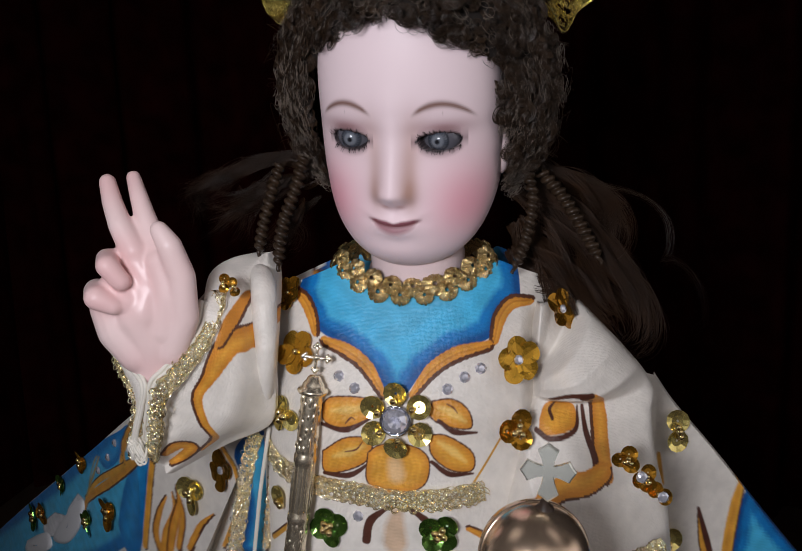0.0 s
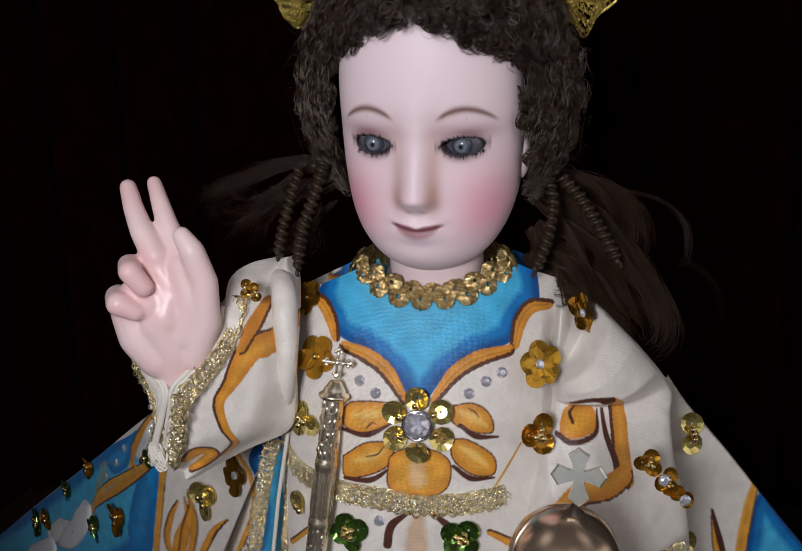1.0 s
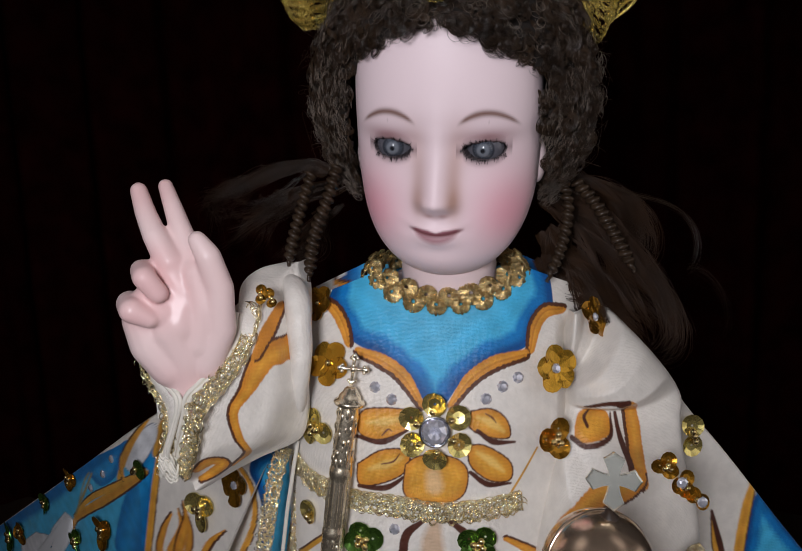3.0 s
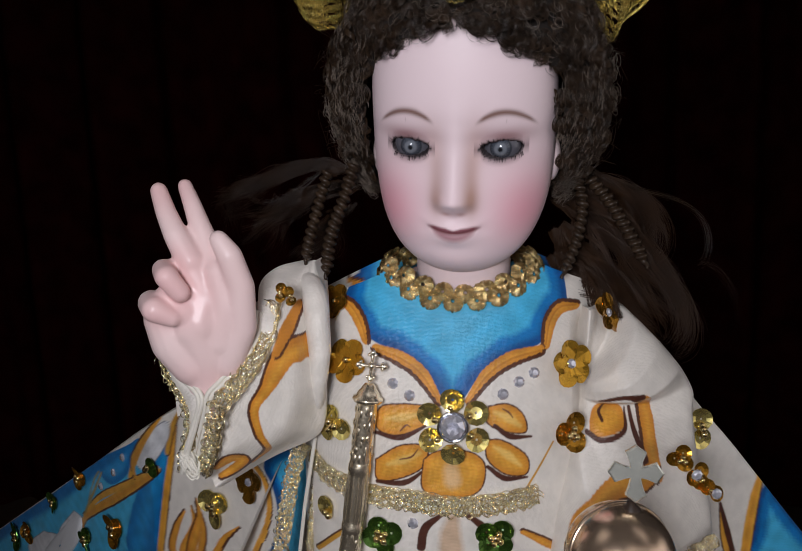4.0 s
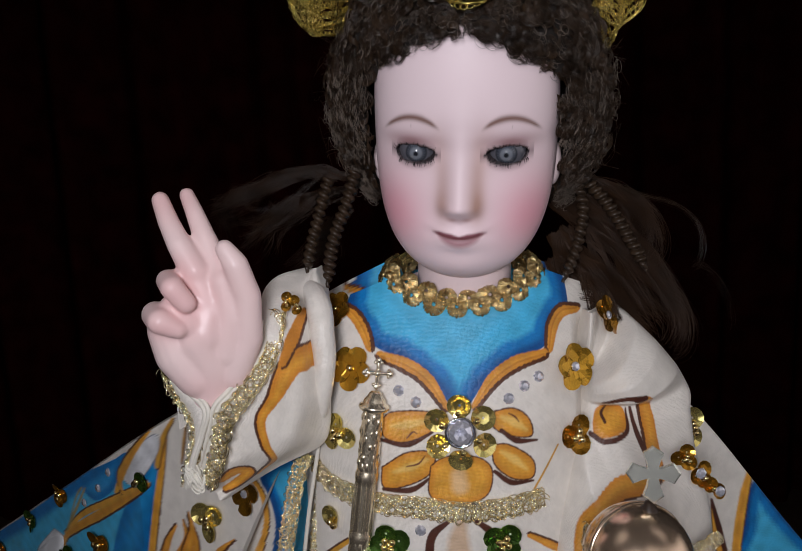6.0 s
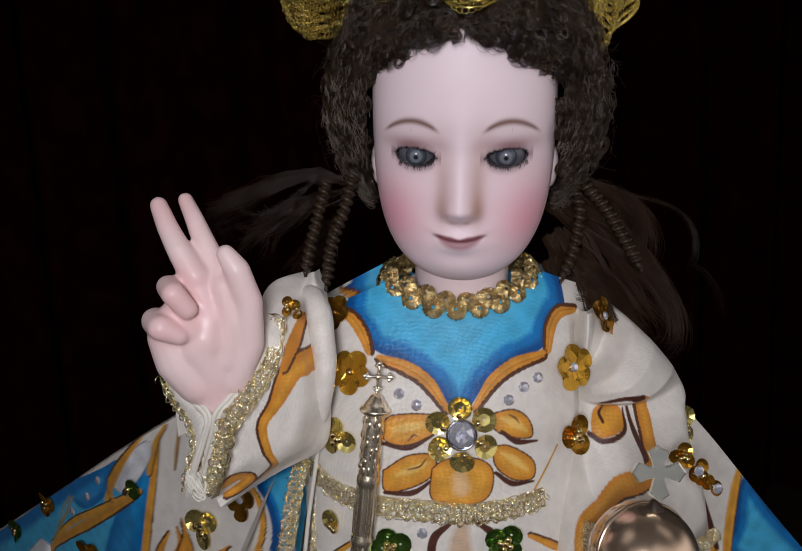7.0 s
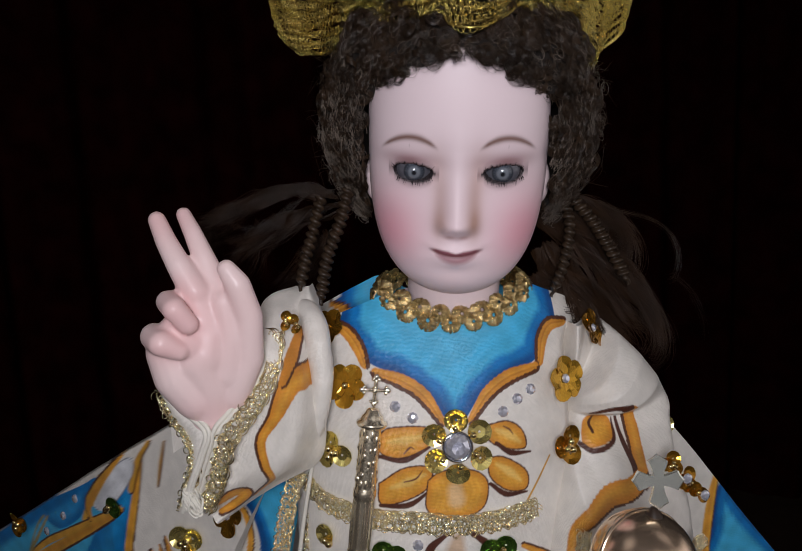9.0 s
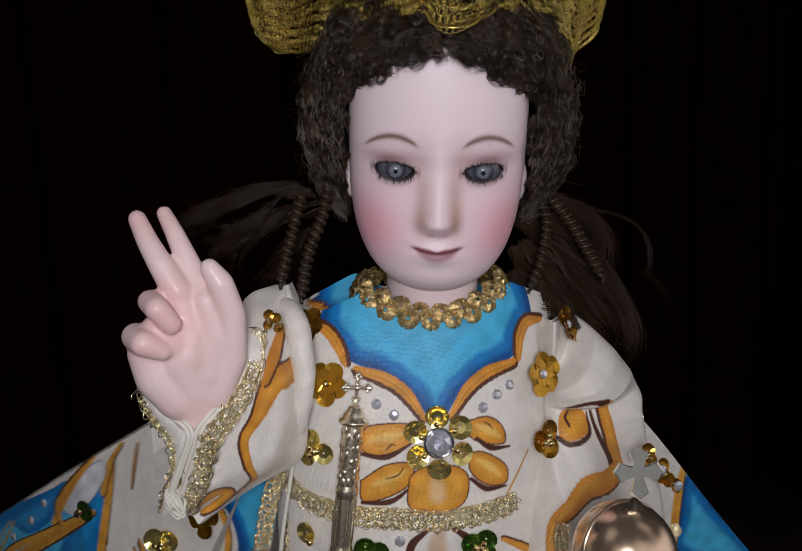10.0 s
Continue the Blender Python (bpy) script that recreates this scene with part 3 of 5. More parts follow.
def curls(rng, count):
    """Locks of several fine hairs each, wound together into loose coils."""
    lines, radii = [], []
    n = 22
    s = np.linspace(0, 1, n)
    made = 0
    while made < count:
        d = rng.normal(size=3)
        if d[1] < -0.9 or d[2] < -0.8:
            continue
        p = wig_shell(d)
        gap = off_face(p)
        if (p[1] > -6 and gap < 0.3) or p[2] < -26 or p[1] < -17:
            continue
        nrm = (p - (0, -3, 10)) / (47.0, 28.0, 50.0)
        nrm = nrm / np.linalg.norm(nrm) + (0, 0.9 * ramp(abs(p[0]), 22, 40), 0)
        nrm /= np.linalg.norm(nrm)
        down = np.array((rng.normal() * 0.5, rng.normal() * 0.3, -1.0))
        if p[2] > 30:
            down = np.array((rng.normal() * 0.3 + 0.008 * p[0], 0.8, -0.9))
        axis = down - nrm * (down @ nrm)
        axis /= np.linalg.norm(axis)
        side = np.cross(axis, nrm)
        flat = rng.uniform() < 0.82
        r = rng.uniform(2.0, 4.3) if flat else rng.uniform(1.2, 2.8)
        turns = rng.uniform(0.75, 1.25) if flat else rng.uniform(1.2, 2.2)
        length = rng.uniform(1, 3) if flat else rng.uniform(6, 11)
        lift = rng.uniform(-6.0, 0.4) + (0.6 if gap > 8 else 0)
        lift += 4.0 * noise.noise(Vector(p / 8.0))
        ph = rng.uniform(0, 6.28)
        turned = rng.choice((-1, 1))
        lean = rng.uniform(-0.55, 0.55)
        ok = True
        lock, width = [], []
        for j in range(9):
            if flat:                          # combed hairs side by side, curled flat against the head
                rr = r * (0.42 + 0.58 * j / 8) * (1.0 - 0.3 * s) + 0.1 * np.sin(9 * s + j)
                ang = turns * 6.28 * s + ph + rng.normal() * 0.12
                dome = 1.3 * (1 - (rr / r) ** 2) + lean * rr * np.cos(ang) + rng.normal() * 0.12
                line = p + nrm * (lift + dome)[:, None] + axis * (s[:, None] - 0.5) * length + side * (turned * rr * np.cos(ang))[:, None] + axis * (rr * np.sin(ang))[:, None]
            else:                             # a hanging coil, its hairs laid along the axis
                rr = r * (0.45 + 0.55 * s) * rng.uniform(0.93, 1.05)
                ang = turns * 6.28 * s + ph
                c = p + nrm * lift + axis * ((s[:, None] - 0.4) * length + (j - 4) * 0.24)
                line = c + side * (turned * rr * np.cos(ang))[:, None] + nrm * (rr * np.sin(ang))[:, None]
            if (off_face(line) < -1.0).any() and line[:, 1].max() > -4:
                ok = False
                break
            lock.append(line)
            width.append(rng.uniform(0.09, 0.15) * np.clip(1.25 - s, 0.35, 1))
        if ok:
            lines += lock
            radii += width
            made += 1
    return np.array(lines), np.array(radii)


def frizz(rng, count):
    """Single pale hairs that loop out of the curls."""
    n = 20
    s = np.linspace(0, 1, n)
    lines = []
    while len(lines) < count:
        p = wig_shell(rng.normal(size=3))
        if p[2] < -27 or p[1] < -16 or off_face(p) < 1.5 or (p[2] > 20 and rng.uniform() < 0.72):
            continue
        out = (p - (0, -3, 10)) / np.linalg.norm(p - (0, -3, 10))
        a = np.cross(out, rng.normal(size=3))
        a /= np.linalg.norm(a)
        b = np.cross(out, a) + out * rng.uniform(-0.6, 0.6)
        r, turns, ph = rng.uniform(0.9, 2.6), rng.uniform(0.9, 1.8), rng.uniform(0, 6.28)
        drift = rng.normal(size=3) * 0.9
        ang = turns * 6.28 * s + ph
        line = p + out * (rng.uniform(-1.5, 2.0) + 3.5 * noise.noise(Vector(p / 7.0))) + a * (r * np.cos(ang))[:, None] + b * (r * np.sin(ang) * (0.6 + 0.5 * s))[:, None] + drift * s[:, None]
        if off_face(line).min() > 0:
            lines.append(line)
    return np.array(lines)


def fuzz(rng, count):
    """Thin stray hairs standing off the curls."""
    n = 20
    s = np.linspace(0, 1, n)
    lines = []
    while len(lines) < count:
        p = wig_shell(rng.normal(size=3))
        if p[2] < -20 or p[1] < -25 or off_face(p) < 3:
            continue
        out = (p - (0, -3, 10)) / np.linalg.norm(p - (0, -3, 10))
        drift = np.cross(out, rng.normal(size=3))
        k = rng.uniform(0.5, 1.7)
        line = p + out * (s[:, None] * 5.0 * k - 1) + drift * (np.sin(s * rng.uniform(2, 9)) * 3 * k)[:, None] + rng.normal(size=3) * (np.sin(s * 7) * 1.2)[:, None]
        if off_face(line).min() > 0:
            lines.append(line)
    return np.array(lines)


def locks(guides, rng, count, spread, wave, radius, n=46):
    """Loose wavy strands round guide curves given as (x, y, z, width)."""
    lines, radii = [], []
    s = np.linspace(0, 1, n)
    while len(lines) < count:
        g = spline(guides[rng.integers(len(guides))], n)
        cut = rng.uniform(0.7, 1.0)
        g = np.stack([np.interp(s * cut, s, g[:, k]) for k in range(4)], 1)
        a, q = rng.uniform(0, 6.28), rng.uniform(0, 1) ** 0.5
        ph, fr, amp = rng.uniform(0, 6.28), rng.uniform(6, 12), wave * rng.uniform(0.5, 1.3)
        thick = rng.uniform(0.5, 1.6)
        for _ in range(14):                   # the hairs of one lock run together
            w = g[:, 3] * spread * q
            sweep = a + 1.0 * np.sin(s * 3 + a)
            off = np.stack([np.cos(sweep) * w, np.sin(sweep) * w * 0.8, 0.35 * np.sin(sweep * 1.7) * w], 1)
            jp = ph + rng.normal() * 0.18
            curl = np.stack([np.sin(s * fr + jp), np.cos(s * fr * 0.9 + jp), 0.7 * np.sin(s * fr * 1.2 + jp)], 1) * amp * (0.35 + s[:, None])
            loose = rng.normal(size=3) * thick * (0.3 + 0.7 * s[:, None])
            line = g[:, :3] + off + curl + loose
            own = s * rng.uniform(0.72, 1.0)
            lines.append(np.stack([np.interp(own, s, line[:, k]) for k in range(3)], 1))
            radii.append(np.full(n, rng.uniform(0.6, 1.3) * radius) * np.clip(1.3 - s, 0.3, 1))
    return tubes(np.array(lines), np.array(radii), 3)


def ringlet(points, radius):
    """Two strands twisted into a ribbed cord."""
    g = spline(points, 260)
    length = np.linalg.norm(np.diff(g, axis=0), axis=1).sum()
    s = np.linspace(0, length, 260)
    taper = np.clip((length - s) / 5, 0.35, 1)
    sides = 14
    ang = np.arange(sides) * 2 * np.pi / sides
    tan = np.gradient(g, axis=0)
    tan /= np.linalg.norm(tan, axis=1, keepdims=True)
    ax = np.cross(tan, (0.0, 1.0, 0.0))
    ax /= np.linalg.norm(ax, axis=1, keepdims=True)
    ay = np.cross(tan, ax)
    rib = np.abs(np.sin(np.pi * s[:, None] / 2.8 + ang[None] * 0.5))
    rad = radius * taper[:, None] * (0.42 + 0.76 * rib ** 0.8)
    cord = ((g[:, None] + rad[..., None] * (ax[:, None] * np.cos(ang)[None, :, None] + ay[:, None] * np.sin(ang)[None, :, None])).reshape(-1, 3), grid_faces(260, sides, True))
    return cord


def wig():
    rng = np.random.default_rng(11)
    top = thing("wig", "dark brown curly wig with twisted ringlets and loose back hair", "wig")
    u, v = np.meshgrid(np.linspace(0.02, 2.5, 60), np.linspace(0, 6.2832, 90, endpoint=False), indexing="ij")
    d = np.stack([np.sin(u) * np.cos(v), np.sin(u) * np.sin(v), np.cos(u)], -1)
    shell = (wig_shell(d) - (0, -3, 10)) * 0.93 + (0, -3, 10)
    f = grid_faces(60, 90, True)
    flat = shell.reshape(-1, 3)
    keep = ~((off_face(flat) < 2.0) & (flat[:, 1] > -4))
    f = f[keep[f].all(1)]
    mesh_ob("wig_cap", head_to_world(flat), f, CAP, top)
    lines, radii = curls(rng, 1500)
    w = head_to_world(lines.reshape(-1, 3)).reshape(lines.shape)
    tagged(mesh_ob("curly_hair", *tubes(w, radii, 3), HAIR, top, "tight dark brown curls"), kind="stuff")
    loops = frizz(rng, 1700)
    tagged(mesh_ob("frizzy_hair", *tubes(head_to_world(loops.reshape(-1, 3)).reshape(loops.shape), 0.06, 3), HAIR_FRIZZ, top, "fine frizzy brown hair over the curls"), kind="stuff")
    stray = fuzz(rng, 500)
    tagged(mesh_ob("stray_hair", *tubes(head_to_world(stray.reshape(-1, 3)).reshape(stray.shape), 0.05, 3), HAIR, top), kind="stuff")
    for pts, r in (([(-44.5, 18.0, 398.7), (-47.4, 16.0, 388.7), (-51.2, 15.0, 375.9), (-53.7, 16.0, 364.5)], 2.0),
                   ([(-34.9, 16.0, 401.2), (-37.9, 14.0, 390.5), (-43.6, 14.0, 375.9), (-46.3, 15.0, 359.8)], 2.15),
                   ([(44.4, 16.0, 394.7), (46.0, 14.0, 384.9), (44.0, 14.0, 372.1), (39.0, 14.0, 359.2)], 1.9),
                   ([(49.0, 18.0, 394.5), (56.4, 18.0, 386.1), (64.0, 18.0, 374.0), (70.4, 17.0, 362.2)], 2.15)):
        mesh_ob("ringlet", *ringlet(pts, r), HAIR_CORD, top, "twisted ribbed ringlet")
    left = [[(-41.2, 53.0, 398.0, 5), (-52.7, 53.0, 401.0, 5), (-67.2, 53.0, 398.0, 5), (-83.9, 51.0, 391.0, 5), (-93.0, 51.0, 384.0, 4), (-91.0, 49.0, 372.0, 3)], [(-41.2, 53.0, 392.1, 7), (-58.8, 51.0, 388.5, 9), (-74.7, 51.0, 379.5, 9), (-80.8, 53.0, 365.9, 7)],
            [(-41.3, 51.0, 382.1, 9), (-51.8, 49.0, 372.2, 9), (-60.5, 49.0, 360.0, 8)]]
    right = [[(45.0, 38.0, 396.0, 5), (57.2, 38.0, 391.5, 5), (68.0, 38.0, 386.3, 5), (73.8, 36.0, 378.4, 5), (76.4, 34.0, 368.6, 5), (73.3, 32.0, 358.0, 4)], [(47.0, 38.0, 388.0, 7), (60.0, 36.0, 378.0, 8), (69.9, 34.0, 366.0, 8), (79.9, 32.0, 352.6, 7), (86.0, 32.0, 341.4, 6), (86.3, 30.0, 333.0, 6), (81.5, 28.0, 328.0, 5), (75.7, 26.0, 332.0, 4)],
             [(46.0, 36.0, 376.0, 7), (54.0, 32.0, 362.0, 8), (65.0, 30.0, 350.0, 8), (74.9, 28.0, 342.0, 7), (83.2, 27.0, 337.0, 6)], [(44.0, 34.0, 366.0, 6), (51.0, 30.0, 353.0, 6), (60.0, 27.0, 344.0, 6), (68.3, 26.0, 338.0, 6), (76.6, 26.0, 335.0, 5)]]
    tagged(mesh_ob("back_hair", *locks(left, rng, 1000, 0.9, 3.0, 0.09), HAIR_BACK, top, "loose wavy brown hair"), kind="stuff")
    tagged(mesh_ob("back_hair", *locks(right, rng, 2400, 1.15, 3.4, 0.10), HAIR_BACK, top, "loose wavy brown hair"), kind="stuff")
    far = [[(60.5, 40.0, 390.2, 14), (77.9, 38.0, 376.1, 16), (87.1, 34.0, 356.6, 16), (96.9, 32.0, 336.8, 14)], [(-51.4, 50.0, 398.4, 10), (-76.3, 48.0, 390.9, 12), (-90.9, 46.0, 383.2, 12), (-95.6, 44.0, 366.9, 8)]]
    tagged(mesh_ob("stray_hair", *locks(far, rng, 42, 1.1, 5.0, 0.035), HAIR, top), kind="stuff")
    return top


wig()


# ---- lace, sequins, beads ----
def lace(path, normals, width, rng, rows=7, loop=1.0, thread=0.19, pitch=0.7, scallop=5.0):
    """Looped metal thread along a path; normals point off the cloth."""
    length = np.linalg.norm(np.diff(path, axis=0), axis=1).sum()
    n = int(length / 0.15)
    at = np.linspace(0, 1, n)
    base = np.linspace(0, 1, len(path))
    p = np.stack([np.interp(at, base, path[:, k]) for k in range(3)], 1)
    nm = np.stack([np.interp(at, base, normals[:, k]) for k in range(3)], 1)
    nm /= np.linalg.norm(nm, axis=1, keepdims=True)
    tan = np.gradient(p, axis=0)
    tan /= np.linalg.norm(tan, axis=1, keepdims=True) + 1e-9
    across = np.cross(tan, nm)
    s = at * length
    lines = []
    for k in range(rows):                     # looped core
        b0 = (k / (rows - 1) - 0.5) * width * 0.62
        om = 2 * np.pi / (pitch * 3.4 * rng.uniform(0.8, 1.2))
        ph = rng.uniform(0, 6.28)
        r = loop * rng.uniform(0.55, 0.95) * (1 + 0.2 * np.sin(s * 0.9 + ph))
        lines.append(p + tan * (r * np.cos(om * s + ph))[:, None] + across * (b0 + 0.3 * np.sin(s * 1.1 + ph) + r * np.sin(om * s + ph))[:, None]
                     + nm * (0.7 + 0.5 * np.cos(2 * om * s + ph))[:, None])
    for sign in (-1, 1):                      # shell-shaped borders of nested arcs
        for j, grow in enumerate((1.0, 0.72, 0.45)):
            ph = 0.0 if sign > 0 else scallop / 2
            arc = np.abs(np.sin((s + ph) * np.pi / scallop)) ** 0.7
            lines.append(p + across * (sign * (width * 0.27 + width * 0.24 * grow * arc))[:, None] + nm * (0.4 + 0.3 * j + 0.35 * np.sin(s * 7 + j))[:, None])
    return tubes(np.array(lines), thread, 4)


def rosettes(path, normals, rng, pitch=3.9, radius=3.7):
    """Small spun rosettes of metal thread, set to and fro along a path."""
    s = np.r_[0, np.cumsum(np.linalg.norm(np.diff(path, axis=0), axis=1))]
    lines = []
    t = np.linspace(0, 1, 200)
    for k, at in enumerate(np.arange(0, s[-1], pitch)):
        c = np.array([np.interp(at, s, path[:, q]) for q in range(3)])
        nm = np.array([np.interp(at, s, normals[:, q]) for q in range(3)])
        nm /= np.linalg.norm(nm)
        ahead = np.array([np.interp(at + 0.5, s, path[:, q]) - np.interp(at - 0.5, s, path[:, q]) for q in range(3)])
        ahead /= np.linalg.norm(ahead) + 1e-9
        up = np.cross(ahead, nm)
        up /= np.linalg.norm(up)
        c = c + up * (1.7 if k % 2 else -1.7)
        nm = nm + up * rng.uniform(-0.25, 0.25) + ahead * rng.uniform(-0.25, 0.25)
        big = radius * rng.uniform(0.88, 1.12)
        for turns, wave, lift in ((6.5, 0.0, 1.0), (1.0, 13.0, 0.8), (1.0, 9.0, 1.3), (1.0, 17.0, 1.0)):
            ang = t * turns * 6.283 + rng.uniform(0, 6.28)
            r = big * (0.15 + 0.85 * t) if wave == 0 else big * (0.62 + 0.40 * np.sin(wave * ang * 1.0))
            dome = lift * (1 - (r / big) ** 2) + 0.25 * np.sin(ang * 7)
            lines.append(c + ahead * (r * np.cos(ang))[:, None] + up * (r * np.sin(ang))[:, None] + nm * (0.7 + dome)[:, None])
    return tubes(np.array(lines), 0.2, 4)


def surface_path(points, fun, n=60, lift=0.2):
    """A curve laid on a front, from (x, z) pairs, and its normals."""
    q = spline(points, n)

    def y(x, z):
        return np.array([fun(a, b) for a, b in zip(x, z)])

    x, z = q[:, 0], q[:, 1]
    gx, gz = (y(x + 0.5, z) - y(x - 0.5, z)), (y(x, z + 0.5) - y(x, z - 0.5))
    nm = np.stack([gx, -np.ones(n), gz], 1)
    nm /= np.linalg.norm(nm, axis=1, keepdims=True)
    return np.stack([x, y(x, z), z], 1) + nm * lift, nm


def shared(name, v, f, mat, smooth=False):
    me = bpy.data.meshes.new(name)
    me.from_pydata((np.asarray(v) * MM).tolist(), [], [list(map(int, q)) for q in f])
    me.materials.append(mat)
    if smooth:
        me.polygons.foreach_set("use_smooth", [True] * len(me.polygons))
    return me


def sequin_mesh(name, mat, r=3.4):
    a = np.arange(12) * np.pi / 6
    hexa = np.where(np.arange(12) % 2 == 0, 1.0, 0.94)
    v = [(0.35 * math.cos(t), 0.35 * math.sin(t), 0.06) for t in a]
    v += [(r * 0.52 * math.cos(t) * h, r * 0.52 * math.sin(t) * h, 0.10) for t, h in zip(a, hexa)]
    v += [(r * math.cos(t), r * math.sin(t), 0.85) for t in a]
    v += [(r * 1.005 * math.cos(t), r * 1.005 * math.sin(t), 0.70) for t in a]
    f = grid_faces(4, 12, True)
    return shared(name, v, f, mat)


def petal_mesh(name, mat, r=2.6):
    """A flat rounded flower sequin petal."""
    u = np.linspace(0, 2 * np.pi, 16, endpoint=False)
    out = np.stack([r * (0.95 + 0.9 * np.cos(u) * 1.05), r * 0.86 * np.sin(u) * (1 + 0.15 * np.cos(u)), 0.25 + 0.5 * (np.cos(u) > 0) * np.abs(np.sin(u))], 1)
    inner = out * (0.55, 0.5, 0.3) + (r * 0.4, 0, 0.12)
    under = out - (0, 0, 0.12)
    v = np.vstack([inner, out, under])
    f = np.vstack([grid_faces(3, 16, True)]).tolist() + [list(range(15, -1, -1))]
    return shared(name, v, f, mat)


def gem_mesh(name, mat, r, heart=0.55):
    a = np.arange(8) * np.pi / 4
    v = [(0.0, 0.0, r * heart)]
    v += [(r * 0.5 * math.cos(t), r * 0.5 * math.sin(t), r * 0.52) for t in a]
    v += [(r * 0.86 * math.cos(t + 0.39), r * 0.86 * math.sin(t + 0.39), r * 0.3) for t in a]
    v += [(r * math.cos(t), r * math.sin(t), 0.0) for t in a]
    f = [[0, 1 + k, 1 + (k + 1) % 8] for k in range(8)]
    for k in range(8):
        n = (k + 1) % 8
        f += [[1 + k, 9 + k, 1 + n], [1 + n, 9 + k, 9 + n], [9 + k, 17 + k, 17 + n], [9 + k, 17 + n, 9 + n]]
    return shared(name, v, f, mat)


SEQ = {c: sequin_mesh("sequin", m) for c, m in (("gold", SEQUIN), ("brown", SEQUIN_BROWN), ("green", SEQUIN_GREEN))}
PET = {c: petal_mesh("petal", m) for c, m in (("gold", PETAL_GOLD), ("brown", SEQUIN_BROWN), ("green", SEQUIN_GREEN), ("white", PETAL_WHITE))}
BALL = shared("bead", sphere(9, 12)[0], sphere(9, 12)[1], BEAD, True)
GEM_BIG, GEM_SMALL = gem_mesh("rhinestone", GEM, 4.1, 0.12), gem_mesh("rhinestone", GEM, 1.35)
RING = shared("setting", *lathe([(3.9, -0.2), (4.6, 0.0), (4.7, 0.9), (4.3, 1.3), (3.9, 0.8)], 24), FOIL, True)


def frame_at(p, nm, turn=0.0):
    """A pose (millimetres in, metres out) on cloth, z along the normal."""
    z = Vector(nm).normalized()
    x = Vector((1, 0, 0))
    x = (x - z * x.dot(z)).normalized()
    y = z.cross(x)
    m = Matrix((x, y, z)).transposed().to_4x4()
    m.translation = Vector(p) * MM
    return m @ Matrix.Rotation(turn, 4, "Z")


def put(name, mesh, parent, m, scale=1.0, label=""):
    ob = new(name, mesh)
    ob.parent = parent
    ob.matrix_basis = m @ Matrix.Diagonal((scale, scale, scale, 1))
    if label:
        ob["label"] = label
    return ob


def on(fun, x, z, lift=0.3):
    p, nm = surface_path([(x - 0.5, z), (x, z), (x + 0.5, z)], fun, 3, lift)
    return p[1], nm[1]


def local(x, y, z, tilt=0.0, turn=0.0):
    """A place in millimetres in a flower's own frame, tipped outward."""
    return Matrix.Translation((x * MM, y * MM, z * MM)) @ Matrix.Rotation(turn, 4, "Z") @ Matrix.Rotation(tilt, 4, "Y")


FLOWER_RNG = random.Random(4)


def cluster(owner, fun, x, z, colour="gold", size=1.0, turn=0.5, count=3, spread=3.0, lift=0.3):
    """Cupped sequins round a knot of metal beads."""
    p, nm = on(fun, x, z, lift)
    core = put("sequin_cluster", BALL, owner, frame_at(p + nm * 1.6 * size, nm, turn), 1.25 * size, "%s cupped sequins with gold beads" % {"gold": "gold", "brown": "amber", "green": "dark green"}[colour])
    k = 1 / (1.25 * size)
    for i in range(count):
        a = i * 2 * math.pi / count + FLOWER_RNG.uniform(-0.25, 0.25)
        sp = spread * size
        m = local(math.cos(a) * sp * k, math.sin(a) * sp * k, -1.2 * k, 0, a) @ Matrix.Rotation(FLOWER_RNG.uniform(-0.35, 0.3), 4, "Y") @ Matrix.Rotation(FLOWER_RNG.uniform(-0.25, 0.25), 4, "X")
        put("sequin", SEQ[colour], core, m, k * size * 0.98)
        put("bead", BALL, core, local(math.cos(a + 0.3) * sp * 0.52 * k, math.sin(a + 0.3) * sp * 0.52 * k, 0.4 * k), k * 1.15 * size)
    return core


def flat_flower(owner, fun, x, z, colour="gold", size=1.0, petals=5, gem=True, turn=0.3, lift=0.4):
    p, nm = on(fun, x, z, lift)
    core = put("sequin_flower", GEM_SMALL if gem else BALL, owner, frame_at(p + nm * 1.2, nm, turn), 0.8 * size, "flat %s sequin flower" % {"gold": "gold", "brown": "amber", "green": "green"}[colour])
    k = 1 / (0.8 * size)
    for i in range(petals):
        a = i * 2 * math.pi / petals
        put("petal", PET[colour], core, local(0, 0, -0.8 * k, FLOWER_RNG.uniform(-0.22, 0.1), a), k * size)
    return core


def brooch(owner, fun, x, z):
    p, nm = on(fun, x, z)
    core = put("brooch", GEM_BIG, owner, frame_at(p + nm * 2.2, nm, 0.2), 1.18, "large clear rhinestone ringed by gold sequins and beads")
    put("setting", RING, core, local(0, 0, -0.6), 1.0)
    for i in range(6):
        a = math.pi / 2 + i * math.pi / 3 - 0.2
        put("sequin", SEQ["gold"], core, local(math.cos(a) * 7.9, math.sin(a) * 7.9, -1.0, 0, a) @ Matrix.Rotation(FLOWER_RNG.uniform(-0.35, 0.45), 4, "Y") @ Matrix.Rotation(FLOWER_RNG.uniform(-0.3, 0.3), 4, "X"), 1.08)
        put("bead", BALL, core, local(math.cos(a + 0.1) * 5.9, math.sin(a + 0.1) * 5.9, 0.6), 1.1)
    return core


def rhinestone(owner, fun, x, z, size=1.0):
    p, nm = on(fun, x, z, 0.1)
    return put("rhinestone", GEM_SMALL, owner, frame_at(p, nm, x), size, "tiny clear rhinestone")


